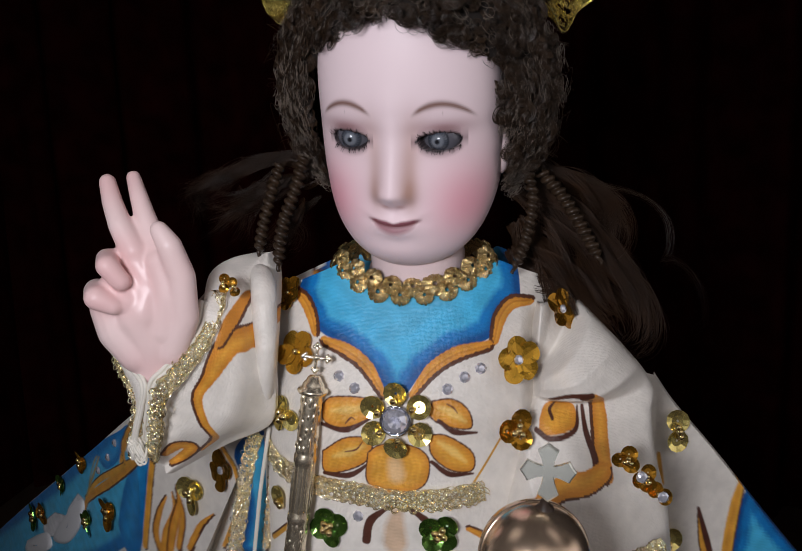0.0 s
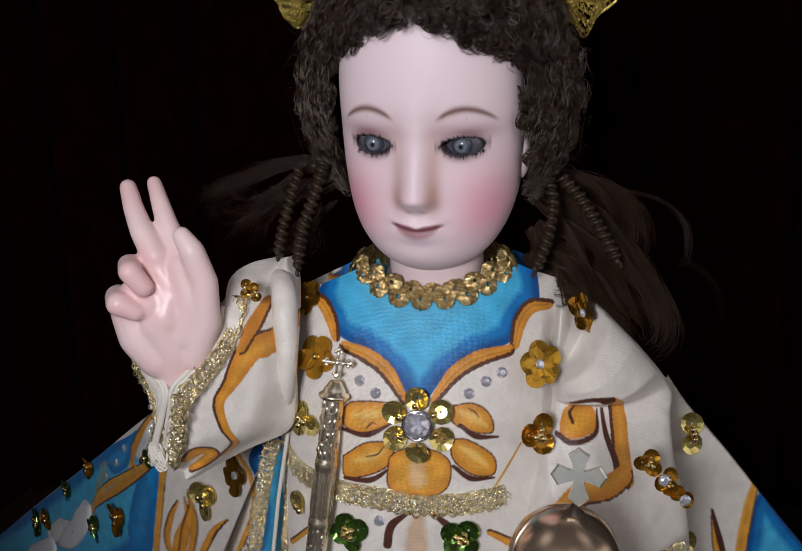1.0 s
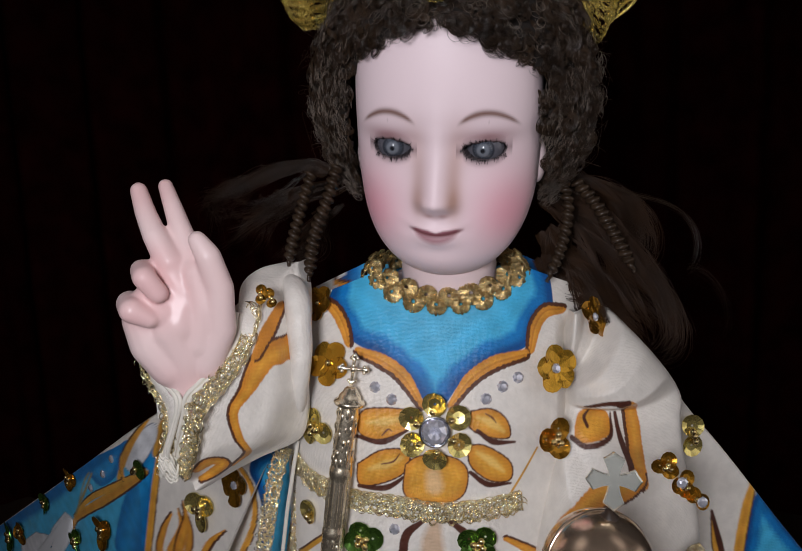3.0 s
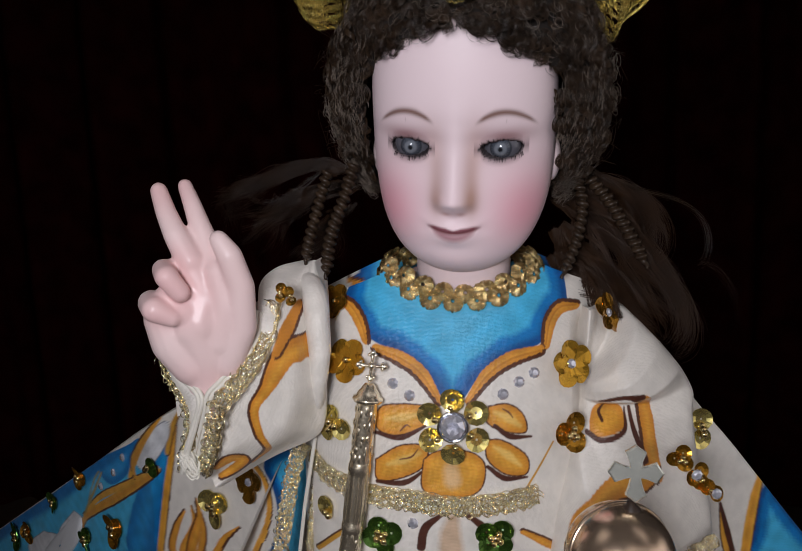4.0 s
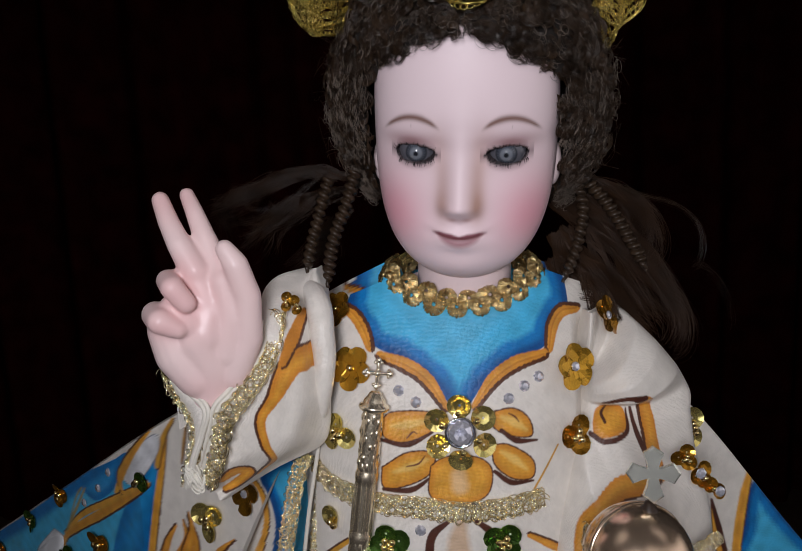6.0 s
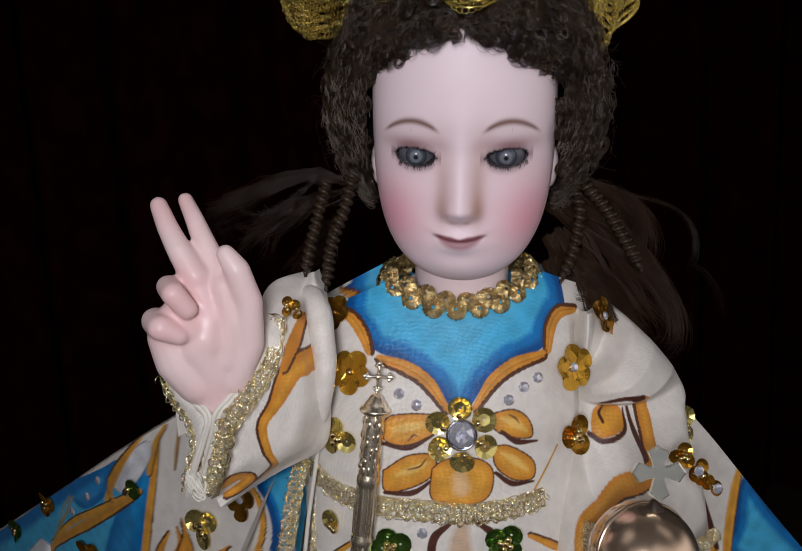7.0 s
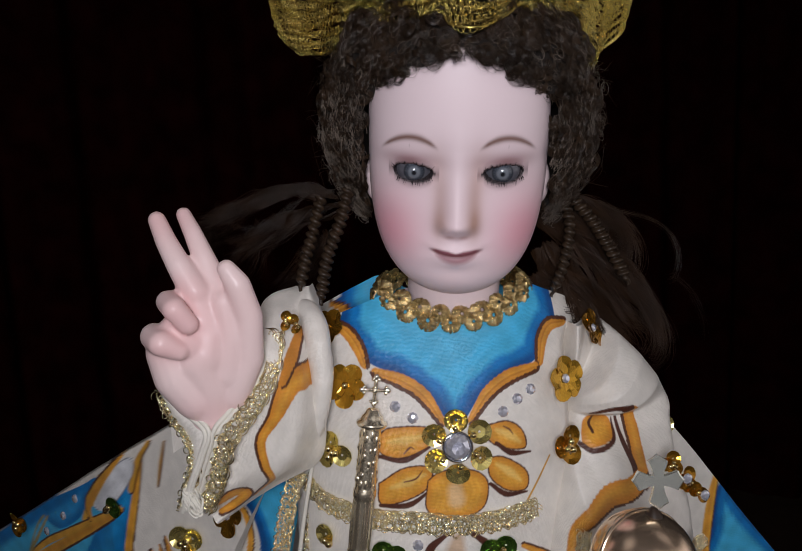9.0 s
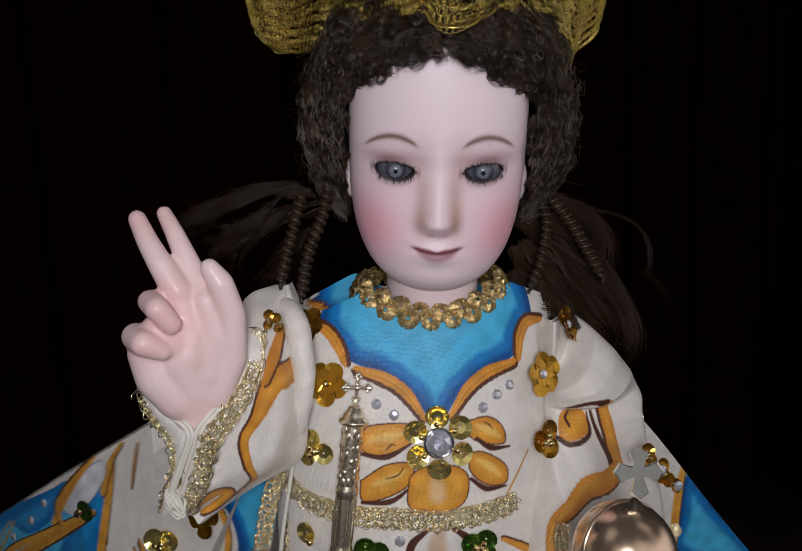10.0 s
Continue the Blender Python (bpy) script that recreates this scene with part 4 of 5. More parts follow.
# ---- tunic ----
def tunic():
    rng = np.random.default_rng(3)
    nz = 400
    ang = np.r_[np.linspace(radians(-78), radians(78), 640), np.linspace(radians(80), radians(280), 90)]
    na = len(ang)
    low = np.linspace(0, 235, 20, endpoint=False)
    rows = np.r_[low, 235 + 127 * np.linspace(0, 1, nz)]
    V = []
    for z0 in rows:
        flare = 1 + 0.35 * max(0, (235 - z0) / 235) ** 1.3
        x = 59.0 * np.sin(ang) * flare
        xs = np.abs(x - 6)
        ztop = np.where(xs < 28, 353 + 0.0125 * xs ** 2, 362.8 - 0.42 * (xs - 28))
        z = np.where(z0 > 235, 235 + (z0 - 235) / 127 * (ztop - 235), z0)
        front = np.array([tunic_y(59.0 * math.sin(t), c) for t, c in zip(ang, z)]) - 25 * (flare - 1) / 0.35
        back = 35 + 30 * np.sqrt(np.maximum(1 - (x / 59.5 / flare) ** 2, 0))
        side = np.cos(ang) > 0
        y = np.where(side, np.minimum(front, 34), back)
        V.append(np.stack([x, y, z], 1))
    v = np.array(V).reshape(-1, 3)
    # soft wrinkles low on the chest
    v[:, 1] += 0.5 * np.sin(v[:, 0] * 0.35 + 0.02 * v[:, 2]) * np.clip((300 - v[:, 2]) / 40, 0, 1)
    v[:, 1] += 15 * ramp(v[:, 0], 42, 53) * ramp(348 - v[:, 2], 0, 10) * (v[:, 1] < 35)
    p = Paint(v)
    d = p.area([(-39.8, 353.0), (-35.4, 347.0), (-30.3, 339.5), (-18.8, 334.8), (-9.9, 327.9), (-0.4, 318.0), (8.8, 327.7), (18.1, 333.3), (31.7, 337.7), (35.4, 345.8), (42.1, 350.8), (35.5, 370.3), (5.7, 378.8), (-30.2, 371.9)], BLUE_DEEP)
    p.lay(np.clip((d - 1.8 - 0.15 * p.grain) / 2.2, 0, 1), BLUE)
    p.lay(np.clip((d - 5.0 - 0.2 * p.grain - 0.8 * p.broad) / 2.6, 0, 1), BLUE_LIGHT)
    p.lay(np.clip((d - 11) / 6, 0, 1) * 0.5, (0.10, 0.42, 0.62))
    for pts, w, s in (([(-42.7, 352.7), (-36.8, 348.9), (-33.4, 344.0), (-31.5, 338.7)], (1.2, 2.4, 2.4, 1.6), 1), ([(-27.7, 336.0), (-18.9, 333.4), (-11.7, 328.6), (-5.5, 319.4)], (1.8, 2.6, 2.5, 1.4), -1),
                      ([(45.7, 348.1), (38.9, 348.1), (34.8, 343.7), (32.8, 336.3)], (1.6, 2.5, 2.4, 1.6), -1), ([(30.7, 334.8), (19.9, 332.8), (11.5, 327.9), (4.8, 319.6)], (1.8, 2.6, 2.5, 1.4), 1)):
        p.stroke(pts, w, ORANGE, BROWN, s, 1.35, AMBER)
        p.stroke(pts, tuple(0.35 for _ in w), ORANGE * 0.9)
    for pts in ([(-28.0, 314.6), (-23.7, 317.6), (-11.0, 317.9), (-9.2, 312.3), (-19.4, 307.1), (-27.4, 308.5)], [(-28.5, 297.1), (-19.4, 303.4), (-10.1, 303.5), (-11.5, 295.9), (-19.8, 291.0), (-28.0, 289.6)],
                [(11.6, 317.6), (18.5, 318.0), (23.9, 313.9), (24.8, 307.5), (16.5, 308.7), (10.8, 312.4)], [(10.3, 305.9), (16.5, 305.4), (25.0, 299.0), (25.4, 292.2), (18.3, 292.4), (11.4, 298.3)]):
        p.area(pts, ORANGE, BROWN, 0.32, light=AMBER)
    for pts in ([(-24.7, 312.5), (-17.4, 313.7), (-11.6, 315.3)], [(-24.2, 295.8), (-17.7, 298.4), (-12.3, 301.2)], [(13.9, 315.4), (18.4, 313.2), (22.9, 309.9)], [(13.7, 303.1), (18.3, 299.8), (22.9, 295.4)]):
        p.stroke(pts, (0.5, 1.5, 0.4), (0.80, 0.50, 0.13), soft=1.2)
    for pts in ([(-19.3, 308.6), (-17.1, 310.9), (-15.7, 310.3)], [(-19.6, 298.2), (-15.5, 299.5), (-13.1, 302.5)], [(16.6, 316.4), (18.8, 315.0), (20.2, 313.1)], [(-5.3, 287.5), (-0.8, 286.2), (3.7, 288.0)]):
        p.stroke(pts, (0.2, 0.35, 0.15), BROWN * 2.0)
    for pts in ([(-28.2, 307.3), (-19.4, 306.3), (-10.3, 310.9)], [(-28.0, 288.8), (-18.0, 289.7), (-10.6, 295.0)], [(13.8, 310.7), (19.2, 306.6), (26.8, 305.7)], [(11.3, 296.0), (17.3, 291.3), (25.4, 290.7)]):
        p.stroke(pts, (0.7, 1.1, 0.4), BROWN)
    p.area([(-11.2, 298.8), (-7.2, 301.8), (-0.6, 302.7), (6.5, 301.2), (10.3, 296.7), (9.5, 289.1), (5.5, 285.5), (-1.8, 284.0), (-8.6, 285.3), (-12.1, 289.1)], ORANGE, BROWN, 0.3, light=AMBER)
    p.stroke([(-1.6, 295.2), (-1.1, 291.3)], (2.6, 3.0), (0.72, 0.46, 0.22), soft=2.5)
    p.stroke([(-4.6, 279.0), (-11.0, 273.1), (-12.6, 265.9)], (0.6, 1.5, 1.6), BROWN)
    p.stroke([(2.7, 279.4), (9.9, 273.0), (11.6, 265.8)], (0.6, 1.5, 1.6), BROWN)
    p.stroke([(-1.0, 277.2), (-2.0, 271.4), (-2.0, 266.3)], (2.0, 3.6, 4.2), (0.62, 0.44, 0.30), soft=2.5)
    p.stroke([(-52.9, 254.7), (-41.5, 266.7), (-35.3, 272.4)], (0.9, 0.9, 0.6), AMBER * 0.8, BROWN, 1, 0.4)
    p.stroke([(23.8, 270.5), (31.5, 265.7), (39.6, 260.4)], (1.0, 1.6, 1.2), ORANGE, BROWN, 1, 0.5, AMBER)
    p.stroke([(34.9, 302.4), (29.5, 293.4), (25.7, 287.4)], (0.35, 0.4, 0.4), AMBER * 0.7)
    top = mesh_ob("tunic", v, grid_faces(len(rows), na, True), CLOTH, colours=p.rgb)
    tagged(top, "cream satin tunic painted with blue yoke and gold petals", "tunic")
    # neckline ring of gold lace rosettes
    a = np.linspace(-np.pi, np.pi, 240)
    rx, front = 3.4 + 28.0 * np.sin(a), np.cos(a) > 0
    rz = np.where(front, 353.8 + 10.5 * np.sin(a) ** 2, 364.3)
    ry = np.where(front, [tunic_y(x, z) for x, z in zip(rx, rz)], 24 - 22 * np.cos(a)) - 1.2 * np.cos(a)
    ring = np.stack([rx, ry, rz - 0.5], 1)
    nm = np.stack([np.sin(a) * 0.75, -np.cos(a) * 0.85, np.full(240, 0.4)], 1)
    mesh_ob("neck_lace", *rosettes(ring, nm, rng), COLLAR_GOLD, top, "scalloped gold lace collar of small rosettes")
    path, nm = surface_path([(-54.0, 292.6), (-49.2, 287.8), (-40.9, 285.3), (-30.2, 283.9), (-14.4, 283.3), (-0.9, 281.9), (13.6, 282.2), (23.8, 283.3), (28.8, 284.4)], tunic_y, 90)
    mesh_ob("waist_lace", *lace(path, nm, 7.6, rng, 7, 2.3, 0.23, 0.95, 6.0), GOLD, top, "looped gold lace band")
    brooch(top, tunic_y, *[(-0.8, 311.3)][0])
    for q in [(-21.7, 324.9), (-15.8, 321.2), (16.8, 321.4), (22.6, 325.1), (28.1, 327.6), (-15.4, 274.7)]:
        rhinestone(top, tunic_y, *q, 1.6)
    for (x, z), c, size, gem in zip([(38.3, 329.2), (51.8, 343.0), (-38.1, 331.1), (-43.1, 350.3)], ("gold", "brown", "gold", "brown"), (1.75, 1.6, 1.7, 1.4), (1, 1, 0, 0)):
        flat_flower(top, tunic_y, x, z, c, size, 5, gem, x, (6.5 if z > 340 else 5.0) if x > 35 else 0.6)
    for (x, z), c, n, turn in zip([(-43.3, 307.2), (37.7, 306.7), (-45.9, 271.7), (-26.2, 269.4), (13.5, 270.4)], ("gold", "brown", "gold", "green", "green"), (3, 3, 1, 4, 4), (1.7, 1.2, 2.3, 0.4, 0.9)):
        cluster(top, tunic_y, x, z, c, 1.22, turn, n, lift=5.0 if x > 32 and c == "brown" else 0.3)
    return top


tunic()


# ---- mantle: spread panels, shoulder roll, sleeve and arm drape ----
def drape_noise(v, amount, size, seed):
    v = v.copy()
    w = wobble(v, size, seed)
    v[:, 1] += amount * w
    return v


def mantle_panel(a, b, nu, nv, fun, back):
    """A painted sheet between two (x, z) curves on a front, turned back at its outer rim."""
    qa, qb = spline(a, nu), spline(b, nu)
    t = np.linspace(0, 1, nv)
    q = qa[:, None] * (1 - t)[None, :, None] + qb[:, None] * t[None, :, None]
    flat = q.reshape(-1, 2)
    y = np.array([fun(x, z) for x, z in flat]).reshape(nu, nv)
    grid = np.stack([q[..., 0], y, q[..., 1]], -1)
    rim = grid[:, -1]
    turned = np.stack([rim + np.array(back) * s + np.array((0, 0, -1.5)) * s * s for s in (0.3, 1.0, 2.5, 6.0)], 1)
    grid = np.concatenate([grid, turned], 1)
    return grid.reshape(-1, 3), grid_faces(nu, nv + 4)


def mantle():
    rng = np.random.default_rng(8)
    top = thing("mantle", "cream satin mantle painted with blue bands and gold scrolls", "mantle")
    # spread panel beside the raised arm
    v, f = mantle_panel([(-55.7, 293.7), (-57.2, 282.2), (-59.8, 267.8), (-62.5, 253.2), (-65.1, 238.9), (-67.9, 222.9), (-70.8, 204.7)], [(-94.4, 309.0), (-127.9, 286.5), (-155.8, 267.0), (-206.1, 227.3), (-257.7, 187.0), (-354.0, 112.0), (-501.6, -5.5)], 240, 260, cape_y, (-2, 9, 0))
    v = drape_noise(v, 1.2, 26, 2.0)
    p = Paint(v)
    d = p.area([(-53.7, 292.5), (-76.7, 278.6), (-83.6, 268.3), (-79.5, 260.3), (-77.1, 249.4), (-79.3, 236.6), (-82.7, 223.2), (-56.3, 233.9)], BLUE_DEEP)
    p.lay(np.clip((d - 2.4 - 0.4 * p.grain) / 1.5, 0, 1), BLUE)
    p.lay(np.clip((d - 4.5) / 2, 0, 1), BLUE_LIGHT)
    p.stroke([(-91.2, 269.5), (-83.4, 261.3), (-81.3, 250.1), (-84.7, 236.9), (-92.5, 221.6)], (1.3, 1.5, 1.4, 1.4, 1.3), AMBER, BROWN, 1, 0.4, ORANGE)
    d = p.area([(-141.2, 256.4), (-147.4, 248.2), (-155.4, 230.5), (-165.8, 210.2), (-177.7, 180.6), (-346.9, 56.5), (-469.9, 17.6), (-354.0, 112.0), (-257.7, 187.0), (-200.4, 232.7), (-169.9, 253.5), (-158.5, 261.2)], BLUE)
    p.lay(np.clip((d - 5.0 - 0.8 * p.grain) / 4, 0, 1), BLUE_LIGHT)
    p.stroke([(-140.0, 259.4), (-149.4, 239.6), (-157.2, 220.0), (-166.4, 195.6)], (3.5, 9.0, 11.5, 12.0), BLUE, None, light=(0.02, 0.33, 0.70))
    p.stroke([(-134.1, 277.6), (-137.8, 258.6), (-141.3, 241.8), (-145.5, 221.8), (-150.0, 198.5)], (1.2, 1.9, 2.2, 2.2, 2.0), AMBER, BROWN, 1, 0.5, ORANGE)
    p.stroke([(-129.2, 284.7), (-135.7, 274.2), (-140.6, 259.2)], (0.9, 1.6, 1.5), AMBER * 0.8, BROWN, 1, 0.6)
    p.stroke([(-121.2, 286.4), (-123.8, 274.8), (-125.8, 264.1)], (0.5, 0.9, 0.6), AMBER * 0.6, BROWN, 1, 0.5)
    p.stroke([(-158.5, 261.2), (-165.2, 248.4), (-171.0, 234.7)], (1.2, 1.6, 1.6), AMBER, BROWN, 1, 0.45)
    p.stroke([(-147.3, 249.6), (-171.3, 231.8), (-203.4, 208.5), (-221.8, 188.7)], (1.2, 1.8, 1.7, 1.2), AMBER * 0.9, BROWN, -1, 0.5)
    p.stroke([(-194.3, 233.7), (-207.4, 217.5), (-216.2, 197.8)], (0.5, 0.6, 0.5), (0.32, 0.28, 0.12))
    p.stroke([(-127.8, 287.8), (-155.7, 268.4), (-200.2, 234.3), (-257.3, 189.7)], (0.7, 0.8, 0.8, 0.7), (0.33, 0.20, 0.10))
    for pts, w in (([(-126.9, 235.5), (-125.4, 225.5), (-132.7, 211.2), (-135.7, 200.8)], (0.6, 2.6, 3.0, 2.4)), ([(-121.7, 234.4), (-120.0, 224.6), (-124.2, 207.5)], (0.8, 2.2, 2.0)), ([(-98.8, 234.1), (-108.1, 224.6), (-116.4, 210.2)], (0.5, 1.9, 2.0))):
        p.stroke(pts, w, ORANGE, BROWN, 1, 0.8, AMBER)
    for pts in ([(-233.4, 186.4), (-223.4, 184.7), (-229.9, 169.9), (-249.9, 154.3), (-255.0, 162.1)], [(-276.4, 151.3), (-255.7, 157.6), (-262.9, 143.9), (-295.3, 122.7), (-301.6, 128.9)], [(-160.7, 259.2), (-167.0, 247.7), (-158.1, 244.4), (-146.8, 255.0), (-138.6, 268.8), (-141.4, 274.7)]):
        p.area(pts, (0.70, 0.70, 0.72), (0.25, 0.26, 0.30), 0.3)
    d = p.area([(-158.3, 262.0), (-168.0, 249.0), (-173.0, 236.0), (-190.0, 222.5), (-202.0, 226.0), (-190.0, 238.0), (-176.0, 249.0)], BLUE)
    p.lay(np.clip((d - 1.5) / 3, 0, 1), (0.02, 0.28, 0.62))
    p.stroke([(-144.0, 276.0), (-152.0, 267.0), (-160.3, 256.0), (-167.4, 243.6), (-165.6, 235.5)], (0.9, 1.6, 2.3, 2.7, 1.2), AMBER * 0.9, BROWN, -1, 0.7, ORANGE)
    p.stroke([(-146.0, 249.0), (-160.2, 237.1), (-185.4, 216.6), (-219.1, 189.3), (-226.7, 173.1)], (1.2, 2.4, 2.7, 2.3, 1.4), AMBER * 0.85, BROWN, 1, 0.8, ORANGE)
    p.stroke([(-198.9, 225.7), (-211.7, 204.6), (-220.5, 190.9)], (0.6, 1.0, 0.7), (0.38, 0.28, 0.10))
    for pts, w in (([(-131.4, 231.9), (-137.0, 221.9), (-140.7, 209.6), (-137.6, 198.7)], (0.8, 2.0, 2.4, 2.0)), ([(-123.6, 239.8), (-122.4, 231.0), (-127.1, 217.3), (-131.0, 203.0)], (0.8, 2.6, 3.0, 2.4))):
        p.stroke(pts, w, ORANGE, BROWN, -1, 0.8, AMBER)
    mesh_ob("panel", v, f, CLOTH, top, "painted cream and blue satin panel", colours=p.rgb)
    # padded white petals sewn on the blue
    for outline in ([(-236.9, 179.3), (-224.4, 185.8), (-230.0, 168.0), (-256.0, 140.0), (-284.0, 127.0), (-262.0, 154.0)], [(-345.0, 91.0), (-298.4, 124.2), (-287.4, 119.4), (-312.0, 100.0), (-349.4, 80.0)]):
        ring = spline(outline + [outline[0]], 48)[:-1]
        mid = ring.mean(0)
        shells = [mid + (ring - mid) * k for k in (1.0, 0.97, 0.75, 0.4, 0.05)]
        high = (0.0, 1.2, 2.2, 2.7, 2.9)
        pv = np.vstack([np.stack([q[:, 0], [cape_y(a, b) - h for a, b in q], q[:, 1]], 1) for q, h in zip(shells, high)])
        mesh_ob("sewn_petal", pv, grid_faces(5, 48, True), PETAL_WHITE, top, "padded white satin petal")
    # spread panel on the orb's side
    v, f = mantle_panel([(61.4, 321.0), (61.6, 299.4), (64.4, 276.5), (67.4, 252.8), (70.3, 233.8), (73.5, 203.3)], [(101.2, 303.7), (110.6, 289.9), (127.6, 269.6), (142.9, 250.2), (160.7, 227.7), (185.4, 197.7)], 160, 200, cape_y, (2, 9, 0))
    v = drape_noise(v, 1.0, 30, 5.0)
    p = Paint(v)
    d = p.area([(144.8, 252.5), (140.8, 240.5), (139.7, 226.9), (139.4, 206.8), (196.6, 181.1), (185.2, 202.8), (160.6, 230.2)], BLUE_DEEP)
    p.lay(np.clip((d - 1.8 - 0.4 * p.grain) / 1.5, 0, 1), BLUE)
    p.lay(np.clip((d - 5.0 - 0.6 * p.grain) / 3, 0, 1), BLUE_LIGHT)
    p.stroke([(142.7, 256.4), (140.1, 246.7), (138.0, 234.5), (136.4, 222.1), (135.6, 207.1)], (1.4, 2.3, 2.5, 2.4, 2.2), AMBER, BROWN, 1, 0.4, ORANGE)
    p.stroke([(123.5, 239.3), (125.8, 228.0), (129.2, 212.7)], (0.8, 2.6, 2.4), AMBER, BROWN, -1, 0.4, ORANGE)
    p.stroke([(123.0, 241.8), (126.2, 230.4), (130.6, 215.1)], (0.7, 1.4, 1.2), BROWN)
    p.stroke([(104.6, 267.5), (106.6, 254.1)], (0.9, 0.8), AMBER * 0.9)
    mesh_ob("panel", v, f, CLOTH, top, "painted cream and blue satin panel", colours=p.rgb)
    # plain back of the mantle down to the stand
    a = np.linspace(radians(-100), radians(100), 60)
    rows = []
    for k in np.linspace(0, 1, 30):
        r = 42 + 150 * k
        rows.append(np.stack([r * 1.05 * np.sin(a), 60 + r * 0.75 * np.cos(a), np.full(60, 340 - 339 * k) + 0 * a], 1))
    v = np.array(rows).reshape(-1, 3)
    mesh_ob("mantle_back", v, grid_faces(30, 60), CLOTH, top, colours=np.tile(CREAM, (len(v), 1)))
    # gold lace and pale cord on the inner edge
    out = np.tile((-0.25, -1.0, 0.1), (60, 1))
    path = spline([(-57.3, 14.0, 297.7), (-60.4, 14.0, 288.9), (-62.9, 14.0, 278.5), (-65.1, 14.0, 266.9), (-67.8, 14.0, 253.0), (-70.5, 14.0, 238.9)], 60)
    mesh_ob("edge_lace", *lace(path, out, 6.2, rng, 7, 1.8, 0.22, 0.8, 5.0), GOLD, top, "gold lace edging")
    path = spline([(-52.2, 13.0, 300.1), (-54.4, 13.0, 288.2), (-57.1, 13.0, 273.7), (-59.3, 13.0, 258.9), (-62.2, 13.0, 239.5)], 60)
    mesh_ob("cord", *tubes(path[None], 0.8, 8), PIPING, top, "pale blue-white cord")
    path = spline([(-51.9, 18.0, 290.2), (-52.8, 18.0, 277.5), (-54.5, 18.0, 266.9), (-57.0, 18.0, 247.4)], 60)
    mesh_ob("edge_lace", *lace(path, out, 4.2, rng, 5, 1.5, 0.22, 0.8), GOLD, top, "gold lace edging")
    # ornaments
    for x, z, c, n, size, turn in ((-111.2, 240.1, "gold", 3, 1.6, 0.6), (112.3, 278.3, "gold", 2, 1.5, 1.6), (-186.5, 198.3, "brown", 3, 1.7, 0.5), (-221.5, 212.9, "brown", 3, 1.3, 0.3), (-256.7, 181.5, "green", 3, 1.3, 0.3),
                                   (-317.0, 127.0, "green", 4, 1.8, 0.7), (-298.7, 139.4, "brown", 3, 1.5, 1.4), (-217.9, 175.6, "green", 3, 1.5, 0.9), (-151.8, 248.3, "green", 1, 1.6, 0.2), (109.2, 223.9, "gold", 2, 1.6, 1.2)):
        cluster(top, cape_y, x, z, c, size, turn, n)
    flat_flower(top, cape_y, *[(-91.0, 258.8)][0], "brown", 2.0, 4, True)
    for q in [(-176.2, 244.0), (-185.9, 231.3), (-199.8, 217.2)]:
        rhinestone(top, cape_y, *q, 1.8)
    return top


mantle()


